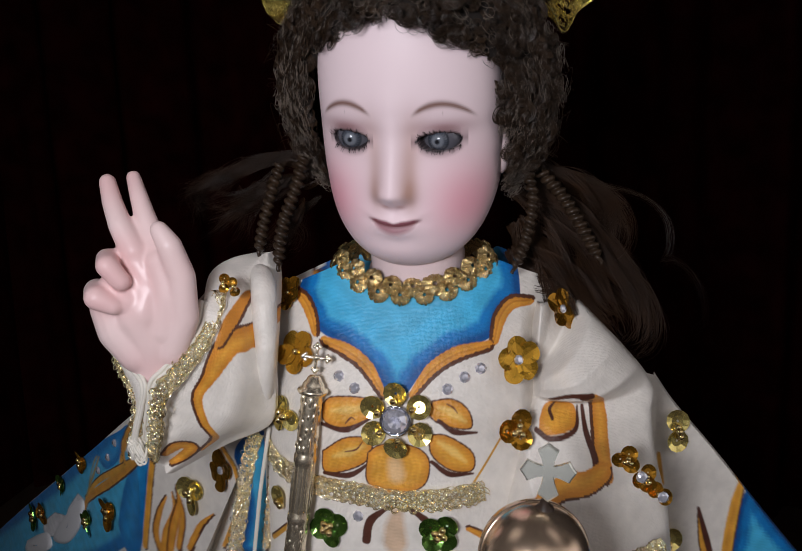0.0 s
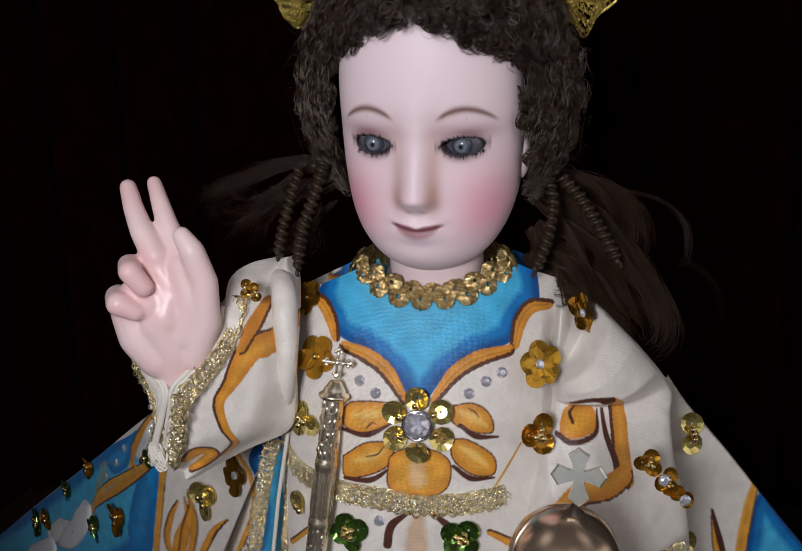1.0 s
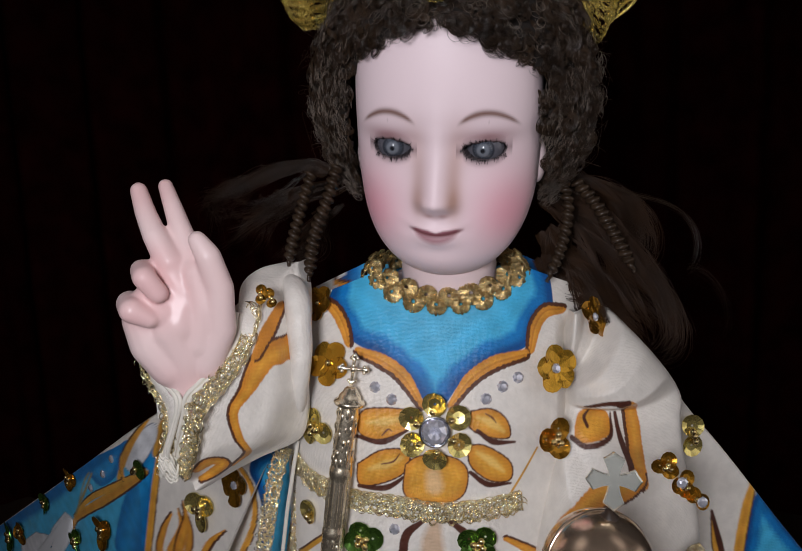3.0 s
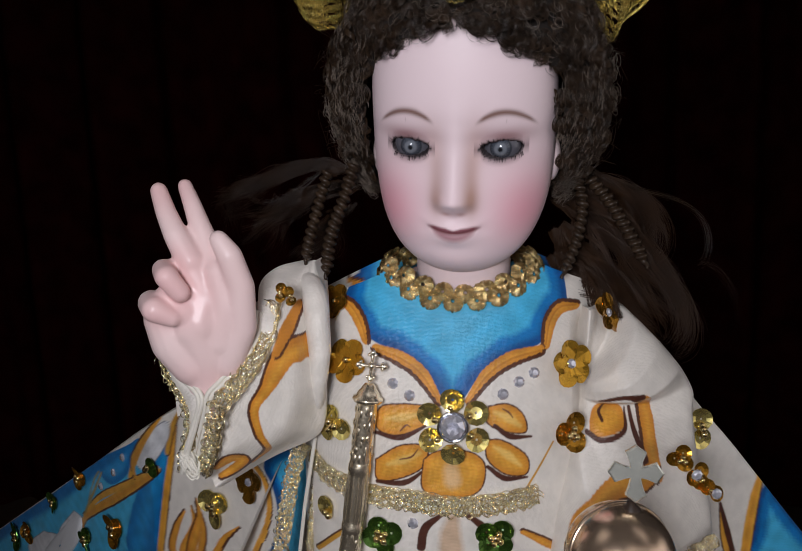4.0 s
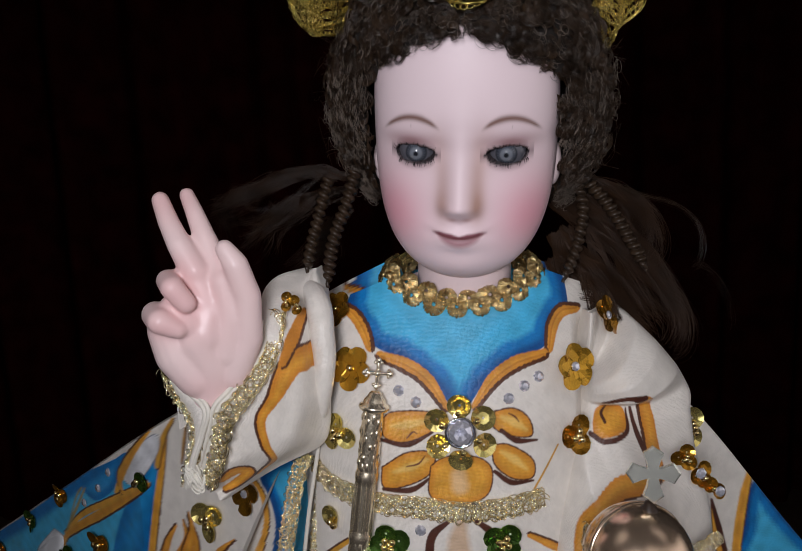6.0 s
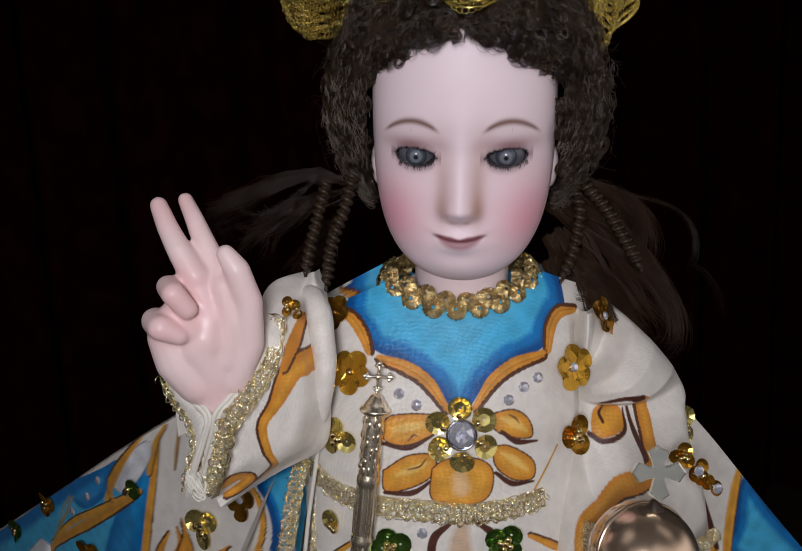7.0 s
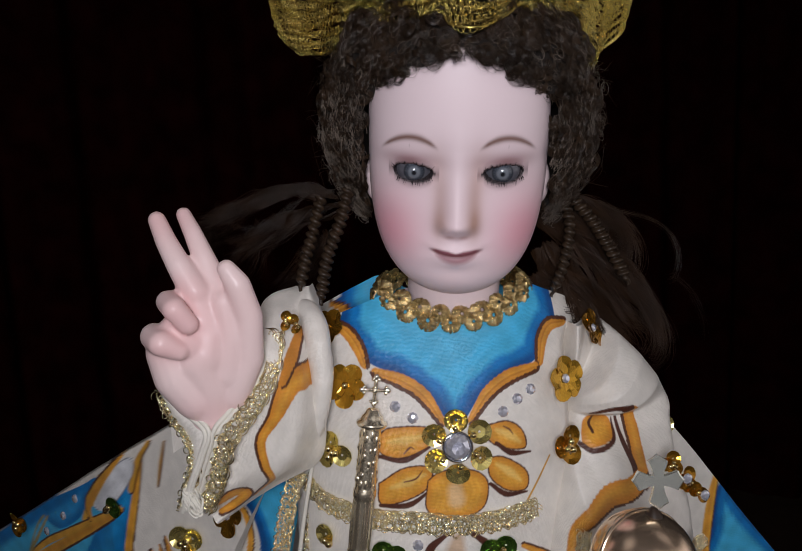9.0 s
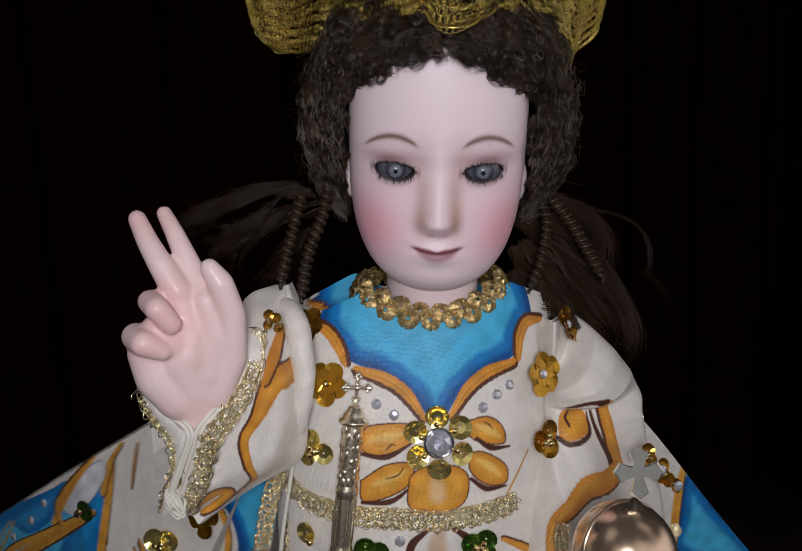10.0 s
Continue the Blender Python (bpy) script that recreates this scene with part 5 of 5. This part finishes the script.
def sleeve():
    """The raised arm's sleeve with its slit cuff."""
    rng = np.random.default_rng(21)
    top = thing("sleeve", "cream satin sleeve with painted gold scroll and lace cuff", "sleeve")
    slit = [(-55.2, 20.0, 366.0), (-64.1, 12.0, 364.6), (-67.5, 2.0, 361.0), (-66.6, -7.0, 353.7), (-67.2, -11.0, 346.6), (-70.3, -15.0, 340.7), (-76.9, -18.0, 333.2), (-81.3, -20.0, 328.6), (-83.8, -18.0, 320.5), (-87.9, -14.0, 309.9), (-92.2, -9.0, 298.1)]
    inner = [(-49.1, 22.0, 366.3), (-46.4, 16.0, 358.6), (-44.9, 8.0, 345.1), (-45.8, 5.0, 326.9), (-48.6, 6.0, 305.2), (-64.5, 2.0, 297.2), (-83.9, -4.0, 287.9)]

    def swell(u, v):
        out = np.zeros(u.shape + (3,))
        out[..., 1] = -9.0 * np.sin(np.pi * np.clip(v, 0, 1)) ** 0.8 * np.sin(np.pi * np.clip(u * 0.85 + 0.12, 0, 1)) + 2.2 * np.sin(8 * v + 9 * u) * v * (1 - v) * 2 + 1.6 * np.sin(14 * v - 7 * u) * ramp(v, 0.45, 0.9)
        return out

    v, f = ruled(slit, inner, 240, 150, swell)
    v = drape_noise(v, 1.5, 13, 7.0)
    p = Paint(v)
    S = [(-46.1, 345.5), (-51.0, 340.6), (-57.3, 338.6), (-62.9, 328.9), (-67.6, 321.8), (-67.0, 312.2), (-65.5, 304.3), (-72.1, 297.9)]
    p.stroke(S, (2.6, 4.6, 3.6, 2.2, 1.6, 1.5, 1.2, 0.6), ORANGE, BROWN, -1, 0.7, AMBER)
    p.stroke([(-53.9, 353.6), (-56.7, 346.7), (-59.7, 339.7)], (1.6, 2.4, 1.5), ORANGE * 0.9, BROWN, 1, 0.6)
    p.stroke([(-83.7, 298.1), (-77.9, 302.1), (-74.2, 300.0), (-78.4, 296.1), (-83.2, 293.2)], (1.2, 2.0, 2.2, 2.0, 1.2), ORANGE, BROWN, 1, 0.6, AMBER)
    n = len(v)
    v2 = v + (0, 3.0, 0)
    mesh_ob("sleeve_cloth", np.vstack([v, v2]), np.vstack([f, f[:, ::-1] + n]), CLOTH, top, colours=np.vstack([p.rgb, p.rgb]))
    # outer flap of the cuff
    outer = [(-101.6, -5.0, 338.6), (-98.2, -9.0, 330.5), (-92.8, -13.0, 322.5), (-91.8, -13.0, 313.7), (-95.3, -10.0, 303.8), (-98.2, -7.0, 295.0)]
    edge = [(-98.1, -8.0, 339.1), (-91.3, -14.0, 333.9), (-83.3, -20.0, 328.3), (-86.0, -18.0, 318.7), (-90.2, -15.0, 308.3), (-94.0, -10.0, 297.2)]
    v, f = ruled(outer, edge, 80, 30, lambda u, w: np.stack([0 * u, -2.5 * np.sin(np.pi * w), 0 * u], -1))
    n = len(v)
    v2 = v + (1.0, 5.0, 0)
    mesh_ob("cuff_flap", np.vstack([v, v2]), np.vstack([f, f[:, ::-1] + n]), CLOTH, top, colours=np.tile(CREAM, (2 * n, 1)))
    back = [(-98.9, -4.0, 339.8), (-91.4, 2.0, 342.7), (-78.8, 4.0, 346.7), (-66.4, -2.0, 356.7)]
    v, f = ruled(back, np.asarray(back) + (0, 2, -26), 40, 14)
    mesh_ob("cuff_back", v, f, CLOTH, top, colours=np.tile(CREAM, (len(v), 1)))
    # cord piping and gold lace along slit and cuff
    for pts in (slit, edge):
        for off in (0.0, 1.3):
            g = spline(pts[3:] if pts is slit else pts, 80) + (off * (1 if pts is slit else -1), -1.8 + 0.3 * off, -0.5 * off)
            mesh_ob("piping", *tubes(g[None], 0.8, 8), PIPING, top, "cream twisted piping")
    def band(points, width, rows):
        g = spline(points, 80)
        nm = np.tile((-0.1, -1.0, 0.15), (80, 1))
        mesh_ob("cuff_lace", *lace(g, nm, width, rng, rows, 2.1, 0.23, 1.0, 4.8), GOLD, top, "looped gold lace")
    band([(-61.8, -5.0, 355.6), (-62.2, -9.0, 349.1), (-64.4, -15.0, 341.3), (-70.4, -20.0, 333.0), (-76.4, -23.0, 326.4), (-79.4, -22.0, 319.4), (-82.3, -18.0, 309.0), (-87.6, -13.0, 297.4)], 6.0, 5)
    band([(-100.6, -7.0, 337.6), (-95.6, -12.0, 329.9), (-89.8, -16.0, 323.6), (-89.0, -16.5, 314.3), (-92.7, -13.5, 304.5), (-95.3, -10.0, 297.2)], 4.2, 6)
    for q in [(-54.8, 358.7), (-58.3, 360.2)]:
        cluster(top, lambda a, b: sleeve_y(a, b) + 4, *q, "brown", 0.55, q[0], 2)
    # white knotted loops at the slit's end
    t = np.linspace(0, 1, 160)
    knots = []
    for k in range(4):
        a = t * 6.28 * rng.uniform(2.2, 3.4) + k
        c = np.array([(-90.4, -14.0, 303.0)][0]) + (rng.uniform(-1.5, 1), 0, rng.uniform(-2, 1))
        knots.append(c + np.stack([2.6 * np.cos(a) * (0.6 + 0.4 * t), -1.5 - 0.8 * np.sin(2 * a), 4.0 * np.sin(a * 0.83) - 3 * (t - 0.3)], 1))
    mesh_ob("knot", *tubes(np.array(knots), 0.42, 6), PIPING, top, "white knotted cord")
    return top


sleeve()


def shoulder_roll():
    """The mantle's rolled edge over the raised arm's shoulder."""
    g = spline([(-58.7, 20.0, 358.5, 2), (-53.5, 14.0, 359.5, 3.6), (-49.3, 6.0, 356.0, 4.6), (-47.5, 0.0, 347.1, 4.4), (-46.9, -2.0, 336.6, 3.8), (-48.1, 0.0, 322.9, 2.6), (-50.2, 7.0, 308.8, 0.6)], 90)
    n = 26
    a = np.arange(n) * 2 * np.pi / n
    tan = np.gradient(g[:, :3], axis=0)
    tan /= np.linalg.norm(tan, axis=1, keepdims=True)
    x = np.cross(tan, (0.0, 1.0, 0.0))
    x /= np.linalg.norm(x, axis=1, keepdims=True)
    y = np.cross(tan, x)
    v = (g[:, None, :3] + g[:, 3][:, None, None] * (x[:, None] * np.cos(a)[None, :, None] * 1.0 + y[:, None] * np.sin(a)[None, :, None] * 1.1)).reshape(-1, 3)
    v += 0.5 * wobble(v, 7, 1.0)[:, None] * np.array((0.6, -1, 0.3))
    ob = mesh_ob("shoulder_roll", v, grid_faces(90, n, True), CLOTH, colours=np.tile(CREAM, (len(v), 1)))
    return tagged(ob, "rolled cream satin edge over the shoulder", "mantle edge")


shoulder_roll()


def arm_drape():
    """Cloth over the arm that carries the orb."""
    rng = np.random.default_rng(31)
    inner = [(47.2, 24.0, 347.5), (44.8, 21.0, 332.5), (43.8, 19.0, 319.2), (39.8, 17.0, 303.8), (35.4, 13.0, 287.3), (31.3, 8.0, 273.4), (29.3, 4.0, 259.2), (28.1, 0.0, 236.9)]
    outer = [(62.9, 34.0, 348.1), (80.1, 34.0, 330.0), (91.6, 30.0, 314.5), (90.7, 24.0, 305.7), (91.7, 22.0, 291.0), (95.5, 20.0, 275.2), (97.6, 18.0, 255.1), (99.7, 16.0, 226.1)]

    def swell(u, v):
        out = np.zeros(u.shape + (3,))
        s = np.sin(np.pi * v) ** 0.9
        out[..., 1] = -(11 + 12 * u) * s ** 0.38 + 19 * np.exp(-(v / 0.065) ** 2)
        return out

    v, f = ruled(inner, outer, 260, 200, swell)
    v = drape_noise(v, 1.1, 17, 4.0)
    # folds that fan out from the tuck beside the chest
    dx, dz = v[:, 0] - 42.0, v[:, 2] - 314.5
    reach, turn = np.hypot(dx, dz), np.degrees(np.arctan2(dz, dx))
    turn = turn + 4.0 * np.sin(reach / 11.0)
    knots = (-180, -135, -112, -96, -80, -60, -38, -14, -3, 10, 30, 46, 58, 70, 80, 92, 110, 180)
    rise = (0, 0, -4, 2.0, 6.0, 2.0, 0.0, -5.0, -5.5, 8.5, 12.5, 8.0, -6.0, -2.5, 5.5, 3.0, 0, 0)
    knots_f = np.linspace(-180, 180, 721)
    fold = np.convolve(np.pad(np.interp(knots_f, knots, rise), 6, mode="edge"), np.hanning(13) / np.hanning(13).sum(), mode="valid")
    lift = np.interp(turn, knots_f, fold) * ramp(reach, 2, 22) * (1 - 0.75 * ramp(reach, 34, 62))
    v[:, 1] -= lift
    v[:, 1] += 5.0 * np.exp(-(reach / 6.0) ** 2)
    p = Paint(v)
    p.stroke([(62.9, 318.5), (67.8, 316.6), (69.8, 309.1), (70.1, 297.9), (72.3, 288.7)], (1.0, 2.6, 3.0, 3.0, 2.0), ORANGE, BROWN, -1, 1.2, AMBER)
    p.stroke([(52.3, 315.5), (59.1, 318.5), (66.0, 318.5)], (0.5, 0.9, 1.2), BROWN)
    p.area([(48.7, 307.8), (50.7, 312.3), (54.9, 313.8), (61.0, 311.5), (61.5, 305.5), (55.1, 303.4), (49.1, 303.5)], ORANGE, None, light=AMBER)
    p.stroke([(47.7, 304.5), (52.6, 302.1), (61.2, 304.3), (62.4, 311.1)], (0.9, 1.0, 0.8, 0.3), BROWN)
    p.stroke([(53.3, 308.1), (52.4, 310.8), (54.4, 313.2)], (0.6, 0.6, 0.3), BROWN)
    p.stroke([(64.1, 311.1), (65.0, 303.6), (68.0, 294.3), (66.6, 287.0), (57.8, 284.1), (49.1, 283.6)], (0.6, 1.0, 1.2, 1.2, 1.0, 0.6), BROWN)
    p.stroke([(70.2, 290.6), (64.8, 287.9), (56.0, 286.8), (47.4, 281.6), (42.2, 274.5), (40.4, 263.5)], (3.6, 4.2, 3.6, 2.6, 2.0, 1.8), ORANGE, BROWN, 1, 0.6, AMBER)
    n = len(v)
    v2 = v + (0, 4.0, 0)
    ob = mesh_ob("arm_drape", np.vstack([v, v2]), np.vstack([f, f[:, ::-1] + n]), CLOTH, colours=np.vstack([p.rgb, p.rgb]))
    tagged(ob, "cream satin draped over the arm with painted gold scroll", "mantle drape")
    path, nm = surface_path([(88.1, 272.5), (84.2, 270.2), (79.4, 268.0), (75.7, 262.7)], lambda x, z: drape_y(x, z) - 9, 40)
    mesh_ob("drape_lace", *lace(path, nm, 5.5, rng, 7, 1.2, 0.18, 0.45), GOLD, ob, "gold lace edging")
    path, nm = surface_path([(43.9, 278.4), (43.2, 270.9), (43.9, 264.0), (45.5, 256.2)], lambda x, z: drape_y(x, z) - 9, 40)
    mesh_ob("drape_lace", *lace(path, nm, 5.0, rng, 7, 1.2, 0.18, 0.45), GOLD, ob, "gold lace edging")
    # jewelled spray of beads and stones
    for (x, z), n, c in zip([(76.5, 300.3), (82.7, 293.8), (87.4, 288.3)], (3, 3, 2), ("brown", "brown", "brown")):
        cluster(ob, lambda a, b: drape_y(a, b) - 6, x, z, c, 0.85, x, n, 2.6)
    for q in [(80.8, 296.4), (88.0, 289.2)]:
        rhinestone(ob, lambda a, b: drape_y(a, b) - 11, *q, 1.5)
    return ob


arm_drape()


# ---- sceptre, orb, crown ----
def aim(base, tip):
    """A pose whose z runs from base to tip (millimetres in)."""
    z = (Vector(tip) - Vector(base)).normalized()
    x = (Vector((1, 0.12, 0)) - z * z.dot(Vector((1, 0.12, 0)))).normalized()
    m = Matrix((x, z.cross(x), z)).transposed().to_4x4()
    m.translation = Vector(base) * MM
    return m


def trefoil_bar(length, w, depth):
    """A bar with three lobes at its end, along +x."""
    v, f = sphere(10, 12)
    out = [(v * (length * 0.55, w * 0.55, depth) + (length * 0.45, 0, 0), f)]
    for dx, dy, r in ((length, 0, w * 0.85), (length * 0.82, w * 0.95, w * 0.6), (length * 0.82, -w * 0.95, w * 0.6)):
        out.append((v * (r, r, depth * 1.05) + (dx, dy, 0), f))
    return join(*out)


def sceptre():
    top = thing("sceptre", "chased pale gold sceptre with a small cross finial", "sceptre")
    tip, low = np.array([(-30.5, -4.0, 319.6)][0]), np.array([(-37.3, -7.0, 271.0)][0])
    base = low + (low - tip) * 1.6
    m = aim(base, tip)
    top.matrix_basis = m
    height = float(np.linalg.norm(tip - base))
    prof = [(0.1, 0), (2.9, 0.2), (3.2, 2)]
    for z in np.arange(6, height - 3, 1.0):
        top_part = height - z
        prof.append((3.7 + (0.06 if int(z) % 2 else -0.02) * (1 if top_part < 24 or top_part > 46 else 0.1) + (0.35 if abs(top_part - 24) < 1.2 or abs(top_part - 46) < 1.2 else 0), z))
    prof += [(3.6, height - 2), (3.5, height)]
    mesh_ob("shaft", *lathe(prof, 24), CHASED, top, "chased and fluted shaft")
    collar = [(3.1, -0.5), (4.4, 0.2), (4.9, 1.2), (4.7, 2.0), (3.6, 2.6), (3.4, 4.0), (2.4, 5.4), (2.0, 6.6), (1.3, 7.4), (0.1, 7.5)]
    v, f = lathe(collar, 24)
    mesh_ob("collar", v * (1.12, 1.12, 0.9) + (0, 0, height), f, SILVER_GOLD, top, "turned collar")
    flutes = []
    bar, bf = sphere(8, 8)
    rng = np.random.default_rng(2)
    for k in range(12):
        a = k * math.pi / 6
        flutes.append((bar * (0.45, 0.45, 9.5) + (3.65 * math.cos(a), 3.65 * math.sin(a), height - 35), bf))
        for j in range(5):
            flutes.append((bar * rng.uniform(0.5, 1.0, 3) * (1, 1, 2.6) + (3.25 * math.cos(a + j), 3.25 * math.sin(a + j), height - 3 - 4.2 * j + rng.uniform(-1.5, 1.5)), bf))
            flutes.append((bar * rng.uniform(0.5, 1.0, 3) * (1, 1, 2.6) + (3.25 * math.cos(a + j), 3.25 * math.sin(a + j), height - 50 - 4.2 * j + rng.uniform(-1.5, 1.5)), bf))
    mesh_ob("chasing", *join(*flutes), SILVER_GOLD, top, "raised chased ornament")
    arms = []
    for turn in (0, 90, 180, 270):
        v, f = trefoil_bar(5.2 if turn != 270 else 5.5, 1.25, 0.8)
        r = np.array(Matrix.Rotation(radians(turn), 3, "Z"))
        v = v @ r.T
        arms.append((np.stack([v[:, 0], v[:, 2], v[:, 1]], 1), f))
    ball, bf = sphere(10, 12)
    arms.append((ball * 1.5, bf))
    v, f = fused(arms, 0.22, 2)
    mesh_ob("cross", v * 0.9 + (0, 0, height + 13.0), f, SILVER_GOLD, top, "small trefoil cross")
    return top


sceptre()


def orb():
    top = thing("orb", "polished amber-gold orb with a flared pale cross", "orb")
    c = np.array([(43.8, -62.0, 294.6)][0])
    top.matrix_basis = Matrix.Translation(Vector(c) * MM)
    v, f = sphere(60, 80)
    mesh_ob("globe", v * 15.2, f, ORB_GOLD, top)
    # flared plate cross with notched ends, standing on the globe
    arm = [(1.5, 1.6), (2.0, 3.6), (3.0, 6.0), (1.5, 6.9), (0.0, 8.0)]
    ring = []
    for k in range(4):
        long = 1.0 if k != 3 else 1.12
        pts = [(w, d * long) for w, d in arm] + [(-w, d * long) for w, d in arm[:-1][::-1]]
        a = radians(90 * k) - radians(90)
        for w, d in pts:
            x, y = w, d
            ring.append((x * math.cos(a) - y * math.sin(a), x * math.sin(a) + y * math.cos(a)))
    ring = np.array(ring)
    n = len(ring)
    rim = np.stack([ring[:, 0] * 1.0, np.full(n, -0.5), ring[:, 1]], 1)
    inset = np.stack([ring[:, 0] * 0.93, np.full(n, -0.9), ring[:, 1] * 0.93], 1)
    bk = np.stack([ring[:, 0], np.full(n, 0.9), ring[:, 1]], 1)
    v = np.vstack([inset, rim, bk])
    f = [list(range(n - 1, -1, -1)), [2 * n + i for i in range(n)]]
    for i in range(n):
        j = (i + 1) % n
        f += [[i, j, n + j, n + i], [n + i, n + j, 2 * n + j, 2 * n + i]]
    m = np.array(Matrix.Rotation(radians(-6), 3, "Z") @ Matrix.Rotation(radians(-8), 3, "X"))
    mesh_ob("cross", (v * 0.93) @ m.T + (3.4, -1, 25.4), f, CROSS_METAL, top, "flared plate cross", smooth=False)
    v, f = lathe([(2.6, 14.2), (2.3, 15.2), (1.4, 15.8), (1.1, 17.0), (0.1, 17.1)], 20)
    mesh_ob("cross_foot", v + (2.6, -0.6, 0), f, DARK_WOOD, top, "dark foot of the cross")
    v, f = lathe([(15.1, -1.1), (15.6, -0.9), (15.6, 0.9), (15.1, 1.1)], 80)
    tilt = np.array(Matrix.Rotation(radians(14), 3, "Z") @ Matrix.Rotation(radians(80), 3, "X"))
    mesh_ob("band", v @ tilt.T, f, ORB_GOLD, top)
    return top


orb()


def crown():
    """A ruffled bonnet of open gold lace set back on the wig."""
    rng = np.random.default_rng(17)
    top = thing("lace_crown", "ruffled open gold lace crown set on the wig", "crown")
    g = spline([(71.4, 28.0, 465.6), (68.7, 27.0, 456.6), (61.4, 25.0, 450.8), (57.1, 24.0, 443.9), (50.2, 18.0, 449.4), (37.3, 0.0, 452.0), (26.3, -12.0, 456.1), (20.3, -18.0, 459.7), (13.7, -24.0, 455.8), (4.9, -27.0, 451.8), (-3.7, -27.0, 452.9), (-6.3, -23.0, 458.1), (-12.7, -16.0, 456.6), (-23.9, -0.0, 455.7), (-32.4, 26.0, 454.4), (-45.0, 42.0, 453.4), (-54.5, 50.0, 456.8), (-59.1, 52.0, 464.7)], 300)
    s = np.linspace(0, 1, 300)
    out = np.stack([0.25 * np.cos(s * np.pi), -0.35 * np.ones(300), np.full(300, 1.0)], 1)
    out /= np.linalg.norm(out, axis=1, keepdims=True)
    ruff = np.stack([np.zeros(300), -np.ones(300), np.zeros(300)], 1)
    lines = []
    rows = 34
    for k in range(rows):
        h = k / (rows - 1)
        base = g + out * (h * 30 - 2) + ruff * (2.0 * np.sin(s * 55 + 1.2 * h) * (1 - 0.3 * h))[:, None] + np.array((0, 14 * h ** 1.5, 0))
        base = base + 0.9 * np.stack([np.sin(s * 70 + 5 * h + q * 2.1) * np.sin(s * 31 + k * 1.7 + q) for q in range(3)], 1)
        length = np.linalg.norm(np.diff(base, axis=0), axis=1).sum()
        n = 1500
        at = np.linspace(0, 1, n)
        p = np.stack([np.interp(at, s, base[:, q]) for q in range(3)], 1)
        om = length / 1.9 * 6.28
        ph = rng.uniform(0, 6.28)
        r = rng.uniform(0.6, 1.15)
        tan = np.gradient(p, axis=0)
        tan /= np.linalg.norm(tan, axis=1, keepdims=True)
        lines.append(p + tan * (r * np.cos(om * at + ph))[:, None] + (0, 0, 1) * (r * np.sin(om * at + ph) * (1.0 + 0.4 * np.sin(at * 90)))[:, None]
                     + (0, -1, 0) * (0.35 * np.cos(2 * om * at + ph))[:, None])
    mesh_ob("ruffle", *tubes(np.array(lines), 0.22, 3), CROWN_GOLD, top, "open gold lace ruffle")["kind"] = "stuff"
    edge = g + ruff * (2.0 * np.sin(s * 55))[:, None] - out * 2
    mesh_ob("wire_edge", *tubes(edge[None], 0.45, 6), CROWN_GOLD, top)
    return top


crown()
